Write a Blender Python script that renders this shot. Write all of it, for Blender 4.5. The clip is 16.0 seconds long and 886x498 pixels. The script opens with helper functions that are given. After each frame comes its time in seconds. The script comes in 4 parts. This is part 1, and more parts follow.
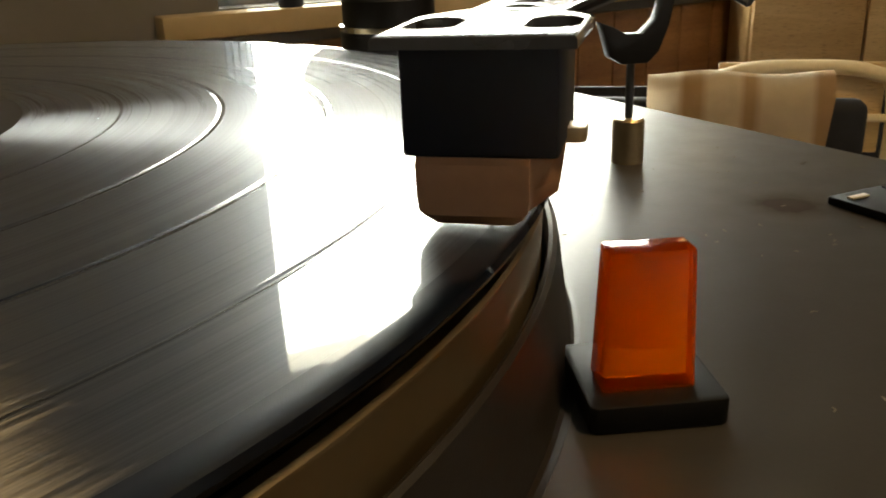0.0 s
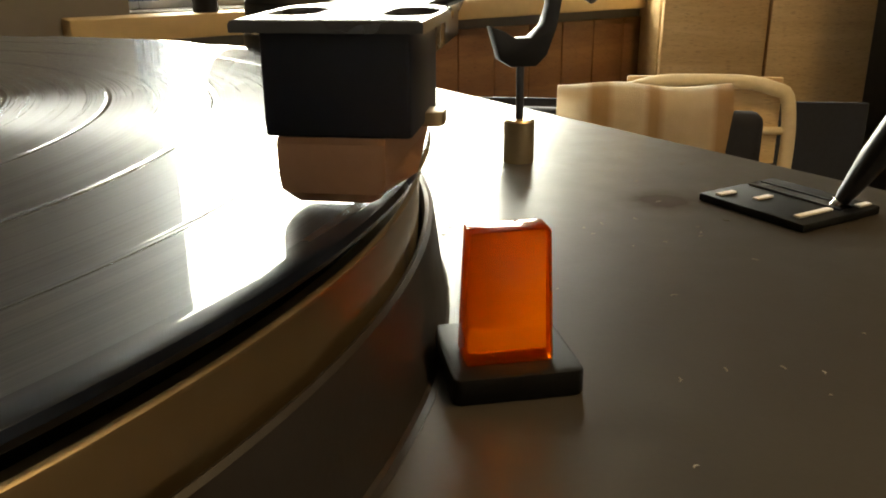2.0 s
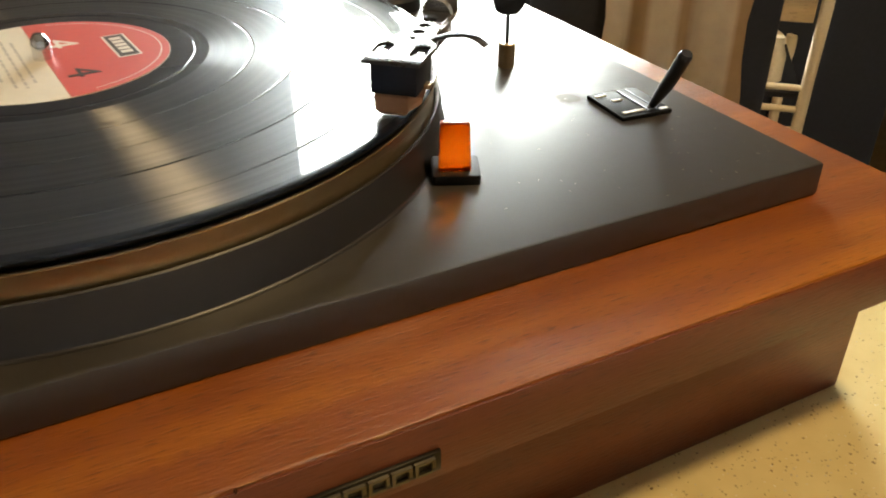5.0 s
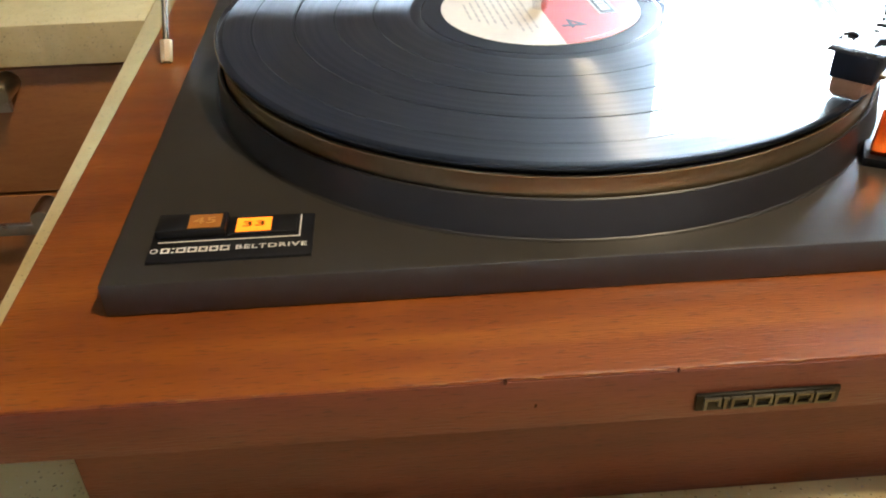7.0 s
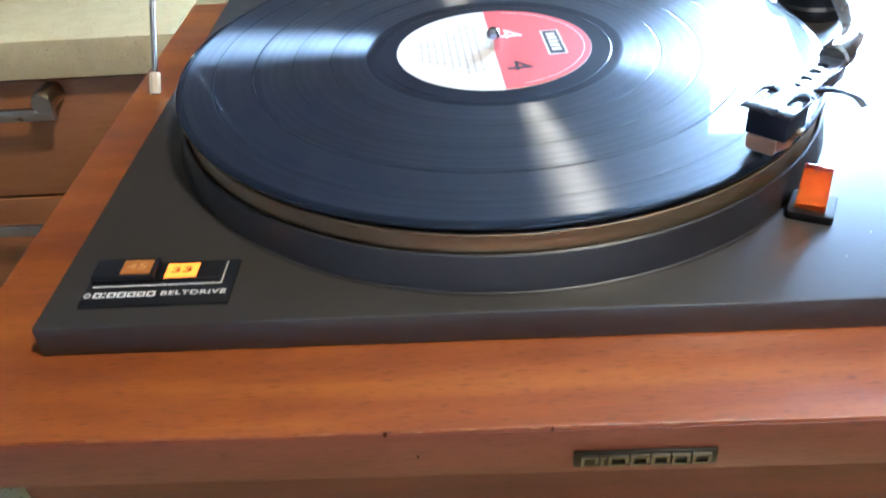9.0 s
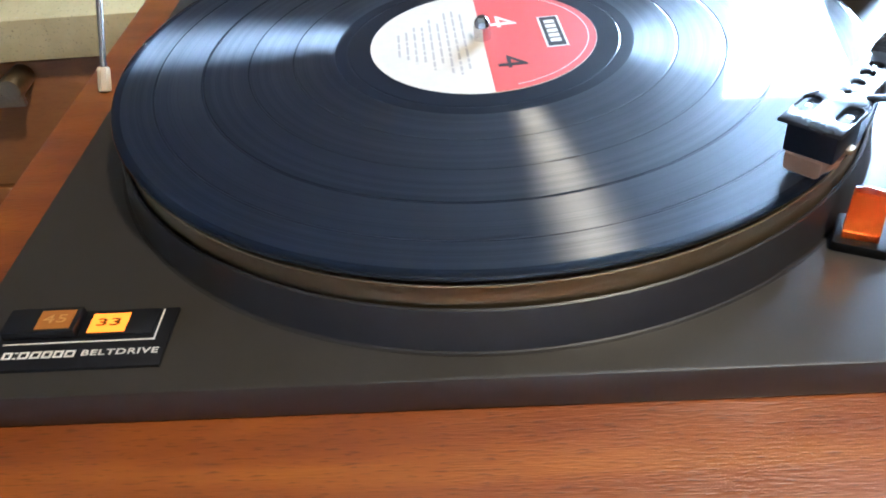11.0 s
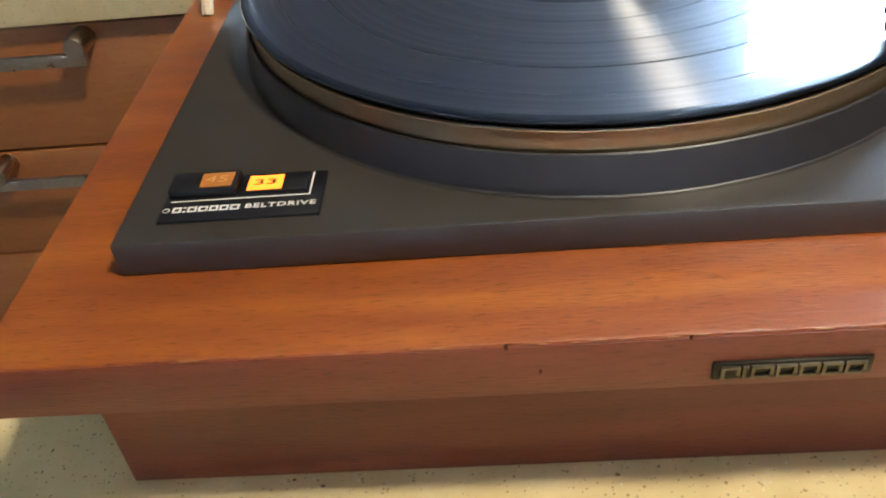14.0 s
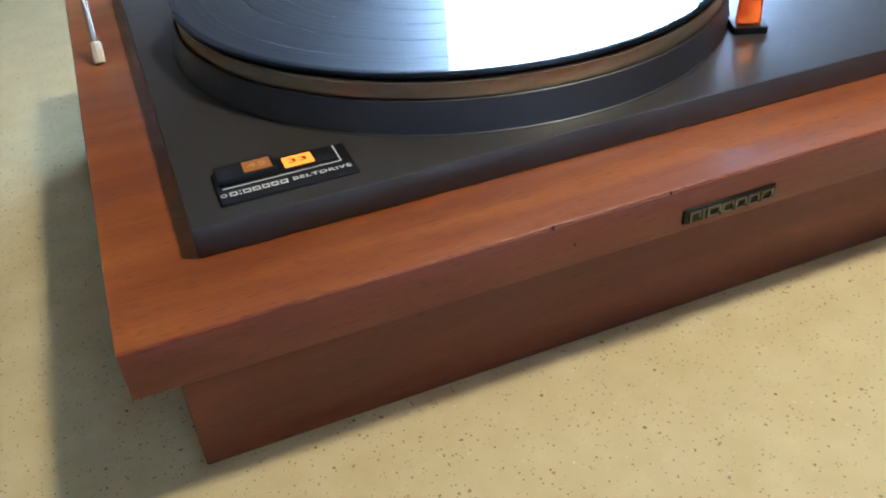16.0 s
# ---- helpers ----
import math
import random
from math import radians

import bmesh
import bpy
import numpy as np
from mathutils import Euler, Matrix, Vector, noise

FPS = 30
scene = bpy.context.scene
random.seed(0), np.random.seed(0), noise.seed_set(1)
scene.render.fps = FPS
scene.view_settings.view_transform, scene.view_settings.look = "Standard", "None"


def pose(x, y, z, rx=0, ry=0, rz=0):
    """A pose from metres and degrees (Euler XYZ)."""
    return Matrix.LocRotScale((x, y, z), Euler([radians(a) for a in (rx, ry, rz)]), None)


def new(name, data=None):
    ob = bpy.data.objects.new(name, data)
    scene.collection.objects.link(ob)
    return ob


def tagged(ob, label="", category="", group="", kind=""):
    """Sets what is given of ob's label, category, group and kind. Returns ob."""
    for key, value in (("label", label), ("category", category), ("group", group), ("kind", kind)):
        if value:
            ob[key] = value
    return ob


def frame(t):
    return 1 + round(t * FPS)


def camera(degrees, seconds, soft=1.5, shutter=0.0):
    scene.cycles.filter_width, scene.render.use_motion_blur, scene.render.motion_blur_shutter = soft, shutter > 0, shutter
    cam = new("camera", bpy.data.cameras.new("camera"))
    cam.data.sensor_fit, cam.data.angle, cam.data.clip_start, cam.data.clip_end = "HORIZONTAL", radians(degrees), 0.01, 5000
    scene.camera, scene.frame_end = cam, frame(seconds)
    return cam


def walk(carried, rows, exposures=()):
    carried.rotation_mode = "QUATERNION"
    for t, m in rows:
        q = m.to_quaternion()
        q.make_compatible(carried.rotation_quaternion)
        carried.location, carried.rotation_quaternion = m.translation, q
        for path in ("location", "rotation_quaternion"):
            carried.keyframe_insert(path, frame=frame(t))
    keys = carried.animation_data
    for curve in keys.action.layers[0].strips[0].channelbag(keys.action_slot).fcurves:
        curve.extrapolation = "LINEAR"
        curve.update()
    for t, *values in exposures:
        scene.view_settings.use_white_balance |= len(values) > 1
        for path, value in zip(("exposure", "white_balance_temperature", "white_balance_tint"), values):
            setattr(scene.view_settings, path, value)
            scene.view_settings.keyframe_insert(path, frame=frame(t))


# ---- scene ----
cam = camera(54.97, 16.0, soft=1.9, shutter=0.3)
# seconds, eye x y z in metres, pitch, roll, yaw in degrees
PATH = [
    (0.0, 0.0526, -0.1808, 0.1605, -20.39, 2.12, -29.52),
    (0.5, 0.0502, -0.1824, 0.1606, -20.36, 1.97, -33.07),
    (1.0, 0.0502, -0.1860, 0.1579, -20.16, 0.21, -34.44),
    (1.5, 0.0544, -0.1879, 0.1578, -20.03, 0.01, -34.53),
    (2.0, 0.0550, -0.1891, 0.1586, -19.79, 0.39, -34.51),
    (2.5, 0.0540, -0.1984, 0.1600, -19.76, 0.53, -34.16),
    (2.8, 0.0489, -0.2112, 0.1591, -20.46, -0.24, -33.95),
    (3.0, 0.0462, -0.2165, 0.1573, -21.51, -0.17, -33.51),
    (3.2, 0.0350, -0.2270, 0.1544, -23.75, 0.83, -33.11),
    (5.3, -0.0253, -0.3658, 0.2520, -32.27, -0.50, -25.63),
    (5.5, -0.0371, -0.3760, 0.2550, -32.60, -0.46, -23.85),
    (6.0, -0.0552, -0.3852, 0.2602, -32.51, 0.13, -17.88),
    (6.3, -0.0607, -0.3860, 0.2598, -33.47, 1.11, -13.01),
    (6.5, -0.0680, -0.3876, 0.2649, -33.61, 0.81, -9.83),
    (7.0, -0.0718, -0.3889, 0.2721, -35.33, 1.07, -4.22),
    (7.5, -0.0571, -0.3921, 0.2678, -35.78, 0.98, -3.01),
    (8.0, -0.0386, -0.4087, 0.2666, -35.92, 1.78, -0.96),
    (8.2, -0.0305, -0.4081, 0.2651, -36.47, 2.94, 0.27),
    (8.5, -0.0261, -0.4060, 0.2728, -36.28, 2.92, 0.49),
    (8.6, -0.0222, -0.4021, 0.2771, -36.50, 3.09, 0.54),
    (8.7, -0.0182, -0.3980, 0.2816, -36.49, 3.21, 0.69),
    (9.0, -0.0093, -0.3875, 0.2981, -36.38, 3.46, 0.74),
    (9.2, -0.0056, -0.3798, 0.3061, -36.76, 3.64, 0.70),
    (11.3, 0.0005, -0.3270, 0.2855, -38.99, 4.46, 0.86),
    (11.5, -0.0009, -0.3356, 0.2928, -38.81, 4.25, 1.03),
    (12.0, -0.0077, -0.3575, 0.3131, -38.92, 4.30, 1.52),
    (12.5, -0.0209, -0.3657, 0.3192, -38.92, 3.02, 2.76),
    (13.0, -0.0325, -0.3656, 0.3202, -39.08, 2.81, 2.96),
    (13.5, -0.0328, -0.3732, 0.3089, -39.04, 2.93, 2.92),
    (14.0, -0.0429, -0.3792, 0.2695, -38.92, 5.02, 0.85),
    (14.5, -0.0868, -0.3901, 0.2670, -37.88, 5.26, -5.13),
    (15.0, -0.1236, -0.3981, 0.2746, -37.51, 4.87, -15.88),
    (15.2, -0.1377, -0.4079, 0.2715, -37.20, 5.09, -17.82),
    (15.5, -0.1594, -0.4235, 0.2739, -36.57, 4.73, -19.85),
    (16.0, -0.1736, -0.4403, 0.2786, -36.13, 3.37, -22.37),
]
EXPOSURES = [(0.0, -0.55, 8700, 10), (1.0, -1.0, 8900, 10), (1.5, -0.6, 9300, 10), (3.0, 0.0, 9200, 10), (5.5, 0.4, 7200, 10), (6.5, 0.85, 6150, 10), (7.5, 1.1, 5850, 10), (8.2, 1.65, 5400, 10), (8.6, 1.75, 4900, 10), (9.0, 1.35, 4650, 10), (11.5, 1.1, 5050, 10), (13.5, 1.0, 5450, 10), (14.0, 1.4, 5200, 10), (14.5, 1.45, 4950, 10), (15.0, 1.0, 4700, 10), (16.0, 0.98, 4700, 10)]
walk(cam, [(t, pose(x, y, z, 90 + p, r, w)) for t, x, y, z, p, r, w in PATH], EXPOSURES)

# ---------------------------------------------------------------- light
world = bpy.data.worlds.new("daylight")
scene.world = world
world.use_nodes = True
wn = world.node_tree.nodes
sky = wn.new("ShaderNodeTexSky")
sky.sky_type, sky.sun_disc = "NISHITA", False
sky.sun_elevation, sky.sun_rotation = radians(40), radians(-30)
wn["Background"].inputs["Strength"].default_value = 0.08
world.node_tree.links.new(sky.outputs[0], wn["Background"].inputs["Color"])


# a recessed warm downlight in the ceiling
downlight = bpy.data.lights.new("ceiling_lamp_light", "AREA")
downlight.shape, downlight.size, downlight.energy, downlight.color = "DISK", 0.18, 14.5, (1.0, 0.75, 0.43)
new("ceiling_lamp_light", downlight).matrix_world = pose(0.56, -0.56, 1.545)

# ---------------------------------------------------------------- materials
def node_mat(name):
    m = bpy.data.materials.new(name)
    m.use_nodes = True
    nt = m.node_tree
    return m, nt, nt.nodes["Principled BSDF"], nt.nodes, nt.links


def mapped(nt, scale=(1, 1, 1), rot=(0, 0, 0), loc=(0, 0, 0)):
    tc = nt.nodes.new("ShaderNodeTexCoord")
    mp = nt.nodes.new("ShaderNodeMapping")
    mp.inputs["Scale"].default_value = scale
    mp.inputs["Rotation"].default_value = rot
    mp.inputs["Location"].default_value = loc
    nt.links.new(tc.outputs["Object"], mp.inputs["Vector"])
    return mp.outputs["Vector"]


def noise_tex(nt, vec, scale, detail=4, rough=0.55, dist=0.0):
    n = nt.nodes.new("ShaderNodeTexNoise")
    n.inputs["Scale"].default_value, n.inputs["Detail"].default_value = scale, detail
    n.inputs["Roughness"].default_value, n.inputs["Distortion"].default_value = rough, dist
    nt.links.new(vec, n.inputs["Vector"])
    return n.outputs["Fac"]


def ramp(nt, fac, stops):
    r = nt.nodes.new("ShaderNodeValToRGB")
    e = r.color_ramp.elements
    while len(e) < len(stops):
        e.new(0.5)
    for el, (p, c) in zip(e, stops):
        el.position, el.color = p, (*c, 1)
    nt.links.new(fac, r.inputs["Fac"])
    return r.outputs["Color"]


def mix(nt, fac, a, b, mode="MIX"):
    n = nt.nodes.new("ShaderNodeMix")
    n.data_type, n.blend_type = "RGBA", mode
    for sock, v in ((n.inputs["Factor"], fac), (n.inputs["A"], a), (n.inputs["B"], b)):
        if isinstance(v, bpy.types.NodeSocket):
            nt.links.new(v, sock)
        else:
            sock.default_value = v if isinstance(v, float) else (*v, 1)
    return n.outputs["Result"]


def bump(nt, bsdf, height, strength, distance):
    b = nt.nodes.new("ShaderNodeBump")
    b.inputs["Strength"].default_value, b.inputs["Distance"].default_value = strength, distance
    nt.links.new(height, b.inputs["Height"])
    nt.links.new(b.outputs["Normal"], bsdf.inputs["Normal"])
    nt.links.new(b.outputs["Normal"], bsdf.inputs["Coat Normal"])


def simple(name, color, rough=0.5, metal=0.0, var=0.15, scale=120.0, bumpy=0.0, coat=0.0, spec=0.5):
    """A painted, plastic or metal surface with fine and coarse variation."""
    m, nt, b, n, l = node_mat(name)
    v = mapped(nt)
    f1, f2 = noise_tex(nt, v, scale, 5), noise_tex(nt, v, scale * 0.12, 3)
    dark = tuple(c * (1 - var) for c in color)
    lite = tuple(min(1, c * (1 + var)) for c in color)
    c1 = ramp(nt, f1, [(0.3, dark), (0.7, lite)])
    c2 = ramp(nt, f2, [(0.3, dark), (0.7, lite)])
    l.new(mix(nt, 0.5, c1, c2), b.inputs["Base Color"])
    r = n.new("ShaderNodeMapRange")
    r.inputs["To Min"].default_value, r.inputs["To Max"].default_value = max(0, rough - 0.07), min(1, rough + 0.07)
    l.new(f2, r.inputs["Value"])
    l.new(r.outputs[0], b.inputs["Roughness"])
    b.inputs["Metallic"].default_value = metal
    b.inputs["Specular IOR Level"].default_value = spec
    b.inputs["Coat Weight"].default_value = coat
    if bumpy:
        bump(nt, b, f1, bumpy, 0.0005)
    return m


def wood(name, dark, mid, lite, rough=0.36, turn=0.0, fine=1.0, coat=0.12, pore=0.45):
    """Veneer whose grain runs along x (turned about z by turn): broad figure, short pores, worn patches."""
    m, nt, b, n, l = node_mat(name)
    v = mapped(nt, (2.0 * fine, 22 * fine, 22 * fine), (0, 0, turn))
    v2 = mapped(nt, (150 * fine, 1350 * fine, 1350 * fine), (0, 0, turn))
    v3 = mapped(nt, (4.0, 9, 9), (0, 0, turn))
    v4 = mapped(nt, (45 * fine, 300 * fine, 300 * fine), (0, 0, turn))
    g = noise_tex(nt, v, 1.4, 5, 0.55, 0.6)
    pores = noise_tex(nt, v2, 1.0, 2, 0.5)
    streak = noise_tex(nt, v4, 1.0, 3, 0.6)
    blot = noise_tex(nt, v3, 2.4, 4, 0.6)
    base = ramp(nt, g, [(0.34, dark), (0.5, mid), (0.68, lite)])
    base = mix(nt, ramp(nt, blot, [(0.35, (0, 0, 0)), (0.7, (0.55, 0.55, 0.55))]), base, mid)
    base = mix(nt, 0.28, base, ramp(nt, streak, [(0.3, (0.62, 0.55, 0.5)), (0.6, (1, 1, 1))]), "MULTIPLY")
    pr = ramp(nt, pores, [(0.30, (0.20, 0.13, 0.10)), (0.42, (1, 1, 1))])
    l.new(mix(nt, pore, base, pr, "MULTIPLY"), b.inputs["Base Color"])
    rr = ramp(nt, blot, [(0.3, (rough - 0.06,) * 3), (0.7, (rough + 0.12,) * 3)])
    l.new(rr, b.inputs["Roughness"])
    b.inputs["Coat Weight"].default_value, b.inputs["Coat Roughness"].default_value = coat, 0.28
    bump(nt, b, mix(nt, 0.25, pores, streak), 0.5, 0.0005)
    return m


def glow(name, color, strength):
    m, nt, b, n, l = node_mat(name)
    b.inputs["Base Color"].default_value = (*color, 1)
    b.inputs["Emission Color"].default_value = (*color, 1)
    b.inputs["Emission Strength"].default_value = strength
    return m


MAHOGANY = wood("mahogany_veneer", (0.150, 0.029, 0.002), (0.280, 0.072, 0.004), (0.45, 0.150, 0.010), 0.38, 0.0, 1.0, 0.75, 0.6)
# Darker, redder mahogany: dimmer light on the plinth front is put into its colour.
SHADED_MAHOGANY = wood("shaded_mahogany_veneer", (0.110, 0.024, 0.009), (0.165, 0.038, 0.013), (0.24, 0.062, 0.020), 0.42, 0.0, 1.0, 0.04, 0.45)
SHADED_MAHOGANY.node_tree.nodes["Principled BSDF"].inputs["Specular IOR Level"].default_value = 0.5
CABINET_WOOD = wood("brown_cabinet_veneer", (0.28, 0.105, 0.022), (0.33, 0.128, 0.028), (0.38, 0.155, 0.036), 0.45, 0.0, 0.7, 0.1, 0.25)
PLATE_PAINT = simple("dark_grey_satin_enamel", (0.031, 0.0265, 0.021), 0.39, 0.0, 0.12, 900, 0.03, 0.0, 0.9)


def rub(m, x, y, r):
    """A dull brown patch rubbed into an enamel round x, y, with a ragged soft edge."""
    nt = m.node_tree
    n, l, b = nt.nodes, nt.links, nt.nodes["Principled BSDF"]
    v = mapped(nt)
    d = n.new("ShaderNodeVectorMath")
    d.operation = "DISTANCE"
    d.inputs[1].default_value = (x, y, 0.1046)
    l.new(v, d.inputs[0])
    k = n.new("ShaderNodeMath")
    k.operation = "MULTIPLY_ADD"
    k.inputs[1].default_value = r * 0.7
    l.new(noise_tex(nt, v, 260, 4, 0.6), k.inputs[0])
    l.new(d.outputs["Value"], k.inputs[2])
    e = n.new("ShaderNodeMapRange")
    e.inputs["From Min"].default_value, e.inputs["From Max"].default_value = r * 0.95, r * 1.9
    e.inputs["To Min"].default_value, e.inputs["To Max"].default_value = 0.95, 0.0
    l.new(k.outputs[0], e.inputs["Value"])
    fac = e.outputs[0]
    old = b.inputs["Base Color"].links[0].from_socket
    l.new(mix(nt, fac, old, (0.035, 0.022, 0.012)), b.inputs["Base Color"])
    s0 = n.new("ShaderNodeMapRange")
    s0.inputs["To Min"].default_value, s0.inputs["To Max"].default_value = b.inputs["Specular IOR Level"].default_value, 0.05
    l.new(fac, s0.inputs["Value"])
    l.new(s0.outputs[0], b.inputs["Specular IOR Level"])


rub(PLATE_PAINT, 0.1975, -0.0675, 0.0075)
RING_PAINT = simple("dark_grey_moulded_rim", (0.022, 0.020, 0.020), 0.40, 0.0, 0.12, 900, 0.05)
BLACK_PLASTIC = simple("black_plastic", (0.006, 0.0065, 0.009), 0.42, 0.0, 0.2, 400)
BLACK_METAL = simple("black_anodised_metal", (0.10, 0.105, 0.12), 0.33, 0.85, 0.15, 500, 0.03)
MATTE_BLACK = simple("matte_black_plastic", (0.007, 0.007, 0.007), 0.6, 0.0, 0.2, 400, 0.05, 0.0, 0.14)
RUBBER = simple("black_rubber", (0.006, 0.006, 0.006), 0.55, 0.0, 0.2, 300)
BRASS = simple("aged_bronze_aluminium", (0.46, 0.36, 0.225), 0.37, 0.9, 0.06, 200, 0.0)
STEEL = simple("brushed_steel", (0.55, 0.53, 0.5), 0.25, 1.0, 0.12, 500)
SATIN_SILVER = simple("satin_silver_tube", (0.72, 0.71, 0.69), 0.27, 0.9, 0.06, 300)
CHROME = simple("polished_chrome", (0.75, 0.75, 0.76), 0.08, 1.0, 0.06, 200)
SILVER_PRINT = simple("silver_print", (0.74, 0.72, 0.68), 0.4, 0.0, 0.1, 600)
CREAM_PLASTIC = simple("cream_plastic", (0.62, 0.52, 0.36), 0.45, 0.0, 0.1, 300)
BEIGE_PLASTIC = simple("tan_stylus_plastic", (0.46, 0.25, 0.15), 0.4, 0.0, 0.1, 500)
# Unseen south and west walls: cool white chosen to bounce light onto the plinth.
WALL_PAINT = simple("cool_white_wall_paint", (0.62, 0.62, 0.64), 0.8, 0.0, 0.06, 30, 0.1)
TAN_PAINT = simple("tan_wall_paint", (0.42, 0.31, 0.22), 0.8, 0.0, 0.06, 30, 0.1)
# The north wall is tan; its backlit dimness is put into this grey.
BACKLIT_PAINT = simple("backlit_grey_wall_paint", (0.23, 0.215, 0.205), 0.8, 0.0, 0.06, 30, 0.1)
CEILING_PAINT = simple("warm_white_ceiling_paint", (0.58, 0.54, 0.47), 0.85, 0.0, 0.04, 30)
FRAME_PAINT = simple("white_window_paint", (0.72, 0.70, 0.66), 0.45, 0.0, 0.05, 60)
SILL_PAINT = simple("tan_sill_paint", (0.62, 0.46, 0.26), 0.5, 0.0, 0.08, 60)
# Floor made pale to bounce light up; its real tone is unseen.
FLOOR_WOOD = wood("pale_floor_board", (0.30, 0.22, 0.14), (0.38, 0.29, 0.19), (0.46, 0.36, 0.25), 0.45, 0, 0.4)


def quartz():
    """Cream engineered stone with brown and pale grains of two sizes."""
    m, nt, b, n, l = node_mat("cream_speckled_quartz")
    v = mapped(nt)
    col = ramp(nt, noise_tex(nt, v, 45, 4), [(0.3, (0.60, 0.485, 0.235)), (0.7, (0.68, 0.57, 0.305))])
    for scale, gain, off, tones in ((260, 0.55, -0.33, [(0.0, (0.16, 0.10, 0.04)), (0.6, (0.30, 0.21, 0.10)), (1.0, (0.40, 0.30, 0.16))]),
                                    (620, 0.75, -0.38, [(0.0, (0.28, 0.20, 0.09)), (0.6, (0.42, 0.33, 0.18)), (1.0, (0.74, 0.69, 0.55))])):
        vo = n.new("ShaderNodeTexVoronoi")
        vo.inputs["Scale"].default_value = scale
        l.new(v, vo.inputs["Vector"])
        sep = n.new("ShaderNodeSeparateColor")
        l.new(vo.outputs["Color"], sep.inputs[0])
        size = n.new("ShaderNodeMath")
        size.operation = "MULTIPLY_ADD"
        size.inputs[1].default_value, size.inputs[2].default_value = gain, off
        l.new(sep.outputs[0], size.inputs[0])
        rag = n.new("ShaderNodeMath")
        rag.operation = "MULTIPLY_ADD"
        rag.inputs[1].default_value = 0.5
        l.new(noise_tex(nt, v, scale * 4, 2), rag.inputs[0])
        l.new(vo.outputs["Distance"], rag.inputs[2])
        far = n.new("ShaderNodeMath")
        far.operation = "SUBTRACT"
        far.inputs[1].default_value = 0.25
        l.new(rag.outputs[0], far.inputs[0])
        spot = n.new("ShaderNodeMath")
        spot.operation = "LESS_THAN"
        l.new(far.outputs[0], spot.inputs[0])
        l.new(size.outputs[0], spot.inputs[1])
        col = mix(nt, spot.outputs[0], col, ramp(nt, sep.outputs[1], tones))
    l.new(col, b.inputs["Base Color"])
    b.inputs["Roughness"].default_value = 0.28
    return m


QUARTZ = quartz()


def vinyl():
    """Black vinyl: a sharp gloss over grooves that scatter light across their run; smooth bands between the tracks."""
    m, nt, b, n, l = node_mat("black_vinyl")
    tc = n.new("ShaderNodeTexCoord")
    fl = n.new("ShaderNodeVectorMath")
    fl.operation = "MULTIPLY"
    fl.inputs[1].default_value = (1, 1, 0)
    ln = n.new("ShaderNodeVectorMath")
    ln.operation = "LENGTH"
    l.new(tc.outputs["Object"], fl.inputs[0])
    l.new(fl.outputs[0], ln.inputs[0])
    comb = n.new("ShaderNodeCombineXYZ")
    l.new(ln.outputs["Value"], comb.inputs[0])
    sc = n.new("ShaderNodeMath")
    sc.operation = "DIVIDE"
    sc.inputs[1].default_value = 0.16
    l.new(ln.outputs["Value"], sc.inputs[0])
    groove = n.new("ShaderNodeValToRGB")
    groove.color_ramp.interpolation = "CONSTANT"
    e = groove.color_ramp.elements
    bands = [(0.0, 0), (0.0612, 1), (0.0777, 0), (0.0785, 1), (0.0957, 0), (0.0965, 1), (0.1143, 0), (0.1151, 1), (0.1332, 0), (0.1340, 1), (0.1467, 0)]
    while len(e) < len(bands):
        e.new(0.5)
    for el, (r, v) in zip(e, bands):
        el.position, el.color = r / 0.16, (v, v, v, 1)
    l.new(sc.outputs[0], groove.inputs["Fac"])
    wide, fine = noise_tex(nt, comb.outputs[0], 260, 3, 0.7), noise_tex(nt, comb.outputs[0], 2600, 2, 0.7)
    # groove walls of changing loudness throw more or less light
    loud = n.new("ShaderNodeMapRange")
    loud.inputs["From Min"].default_value, loud.inputs["From Max"].default_value = 0.32, 0.68
    loud.inputs["To Min"].default_value, loud.inputs["To Max"].default_value = 0.25, 1.0
    l.new(mix(nt, 0.55, wide, fine), loud.inputs["Value"])
    b.inputs["Roughness"].default_value = 0.4
    # Blue in this near-black base stands for bluish haze over the disc.
    b.inputs["Base Color"].default_value = (0.003, 0.006, 0.014, 1)
    b.inputs["Specular IOR Level"].default_value = 0.1
    b.inputs["Coat Weight"].default_value, b.inputs["Coat Roughness"].default_value = 1.0, 0.03
    # the cut walls mirror light across their run, with a little wander from groove to groove
    tg = n.new("ShaderNodeTangent")
    tg.direction_type, tg.axis = "RADIAL", "Z"
    wander = n.new("ShaderNodeMapRange")
    wander.inputs["To Min"].default_value, wander.inputs["To Max"].default_value = GROOVE_TURN - 0.06, GROOVE_TURN + 0.06
    l.new(noise_tex(nt, comb.outputs[0], 900, 4, 0.85), wander.inputs["Value"])
    walls = n.new("ShaderNodeBsdfAnisotropic")
    walls.inputs["Color"].default_value = (0.9, 0.92, 0.95, 1)
    walls.inputs["Roughness"].default_value = GROOVE_ROUGH
    walls.distribution = "BECKMANN"
    walls.inputs["Anisotropy"].default_value = 0.742
    l.new(wander.outputs[0], walls.inputs["Rotation"])
    l.new(tg.outputs[0], walls.inputs["Tangent"])
    amount = n.new("ShaderNodeMath")
    amount.operation = "MULTIPLY"
    l.new(groove.outputs["Color"], amount.inputs[0])
    l.new(loud.outputs[0], amount.inputs[1])
    share = n.new("ShaderNodeMath")
    share.operation = "MULTIPLY"
    share.inputs[1].default_value = GROOVE_SHARE
    l.new(amount.outputs[0], share.inputs[0])
    mx = n.new("ShaderNodeMixShader")
    l.new(share.outputs[0], mx.inputs[0])
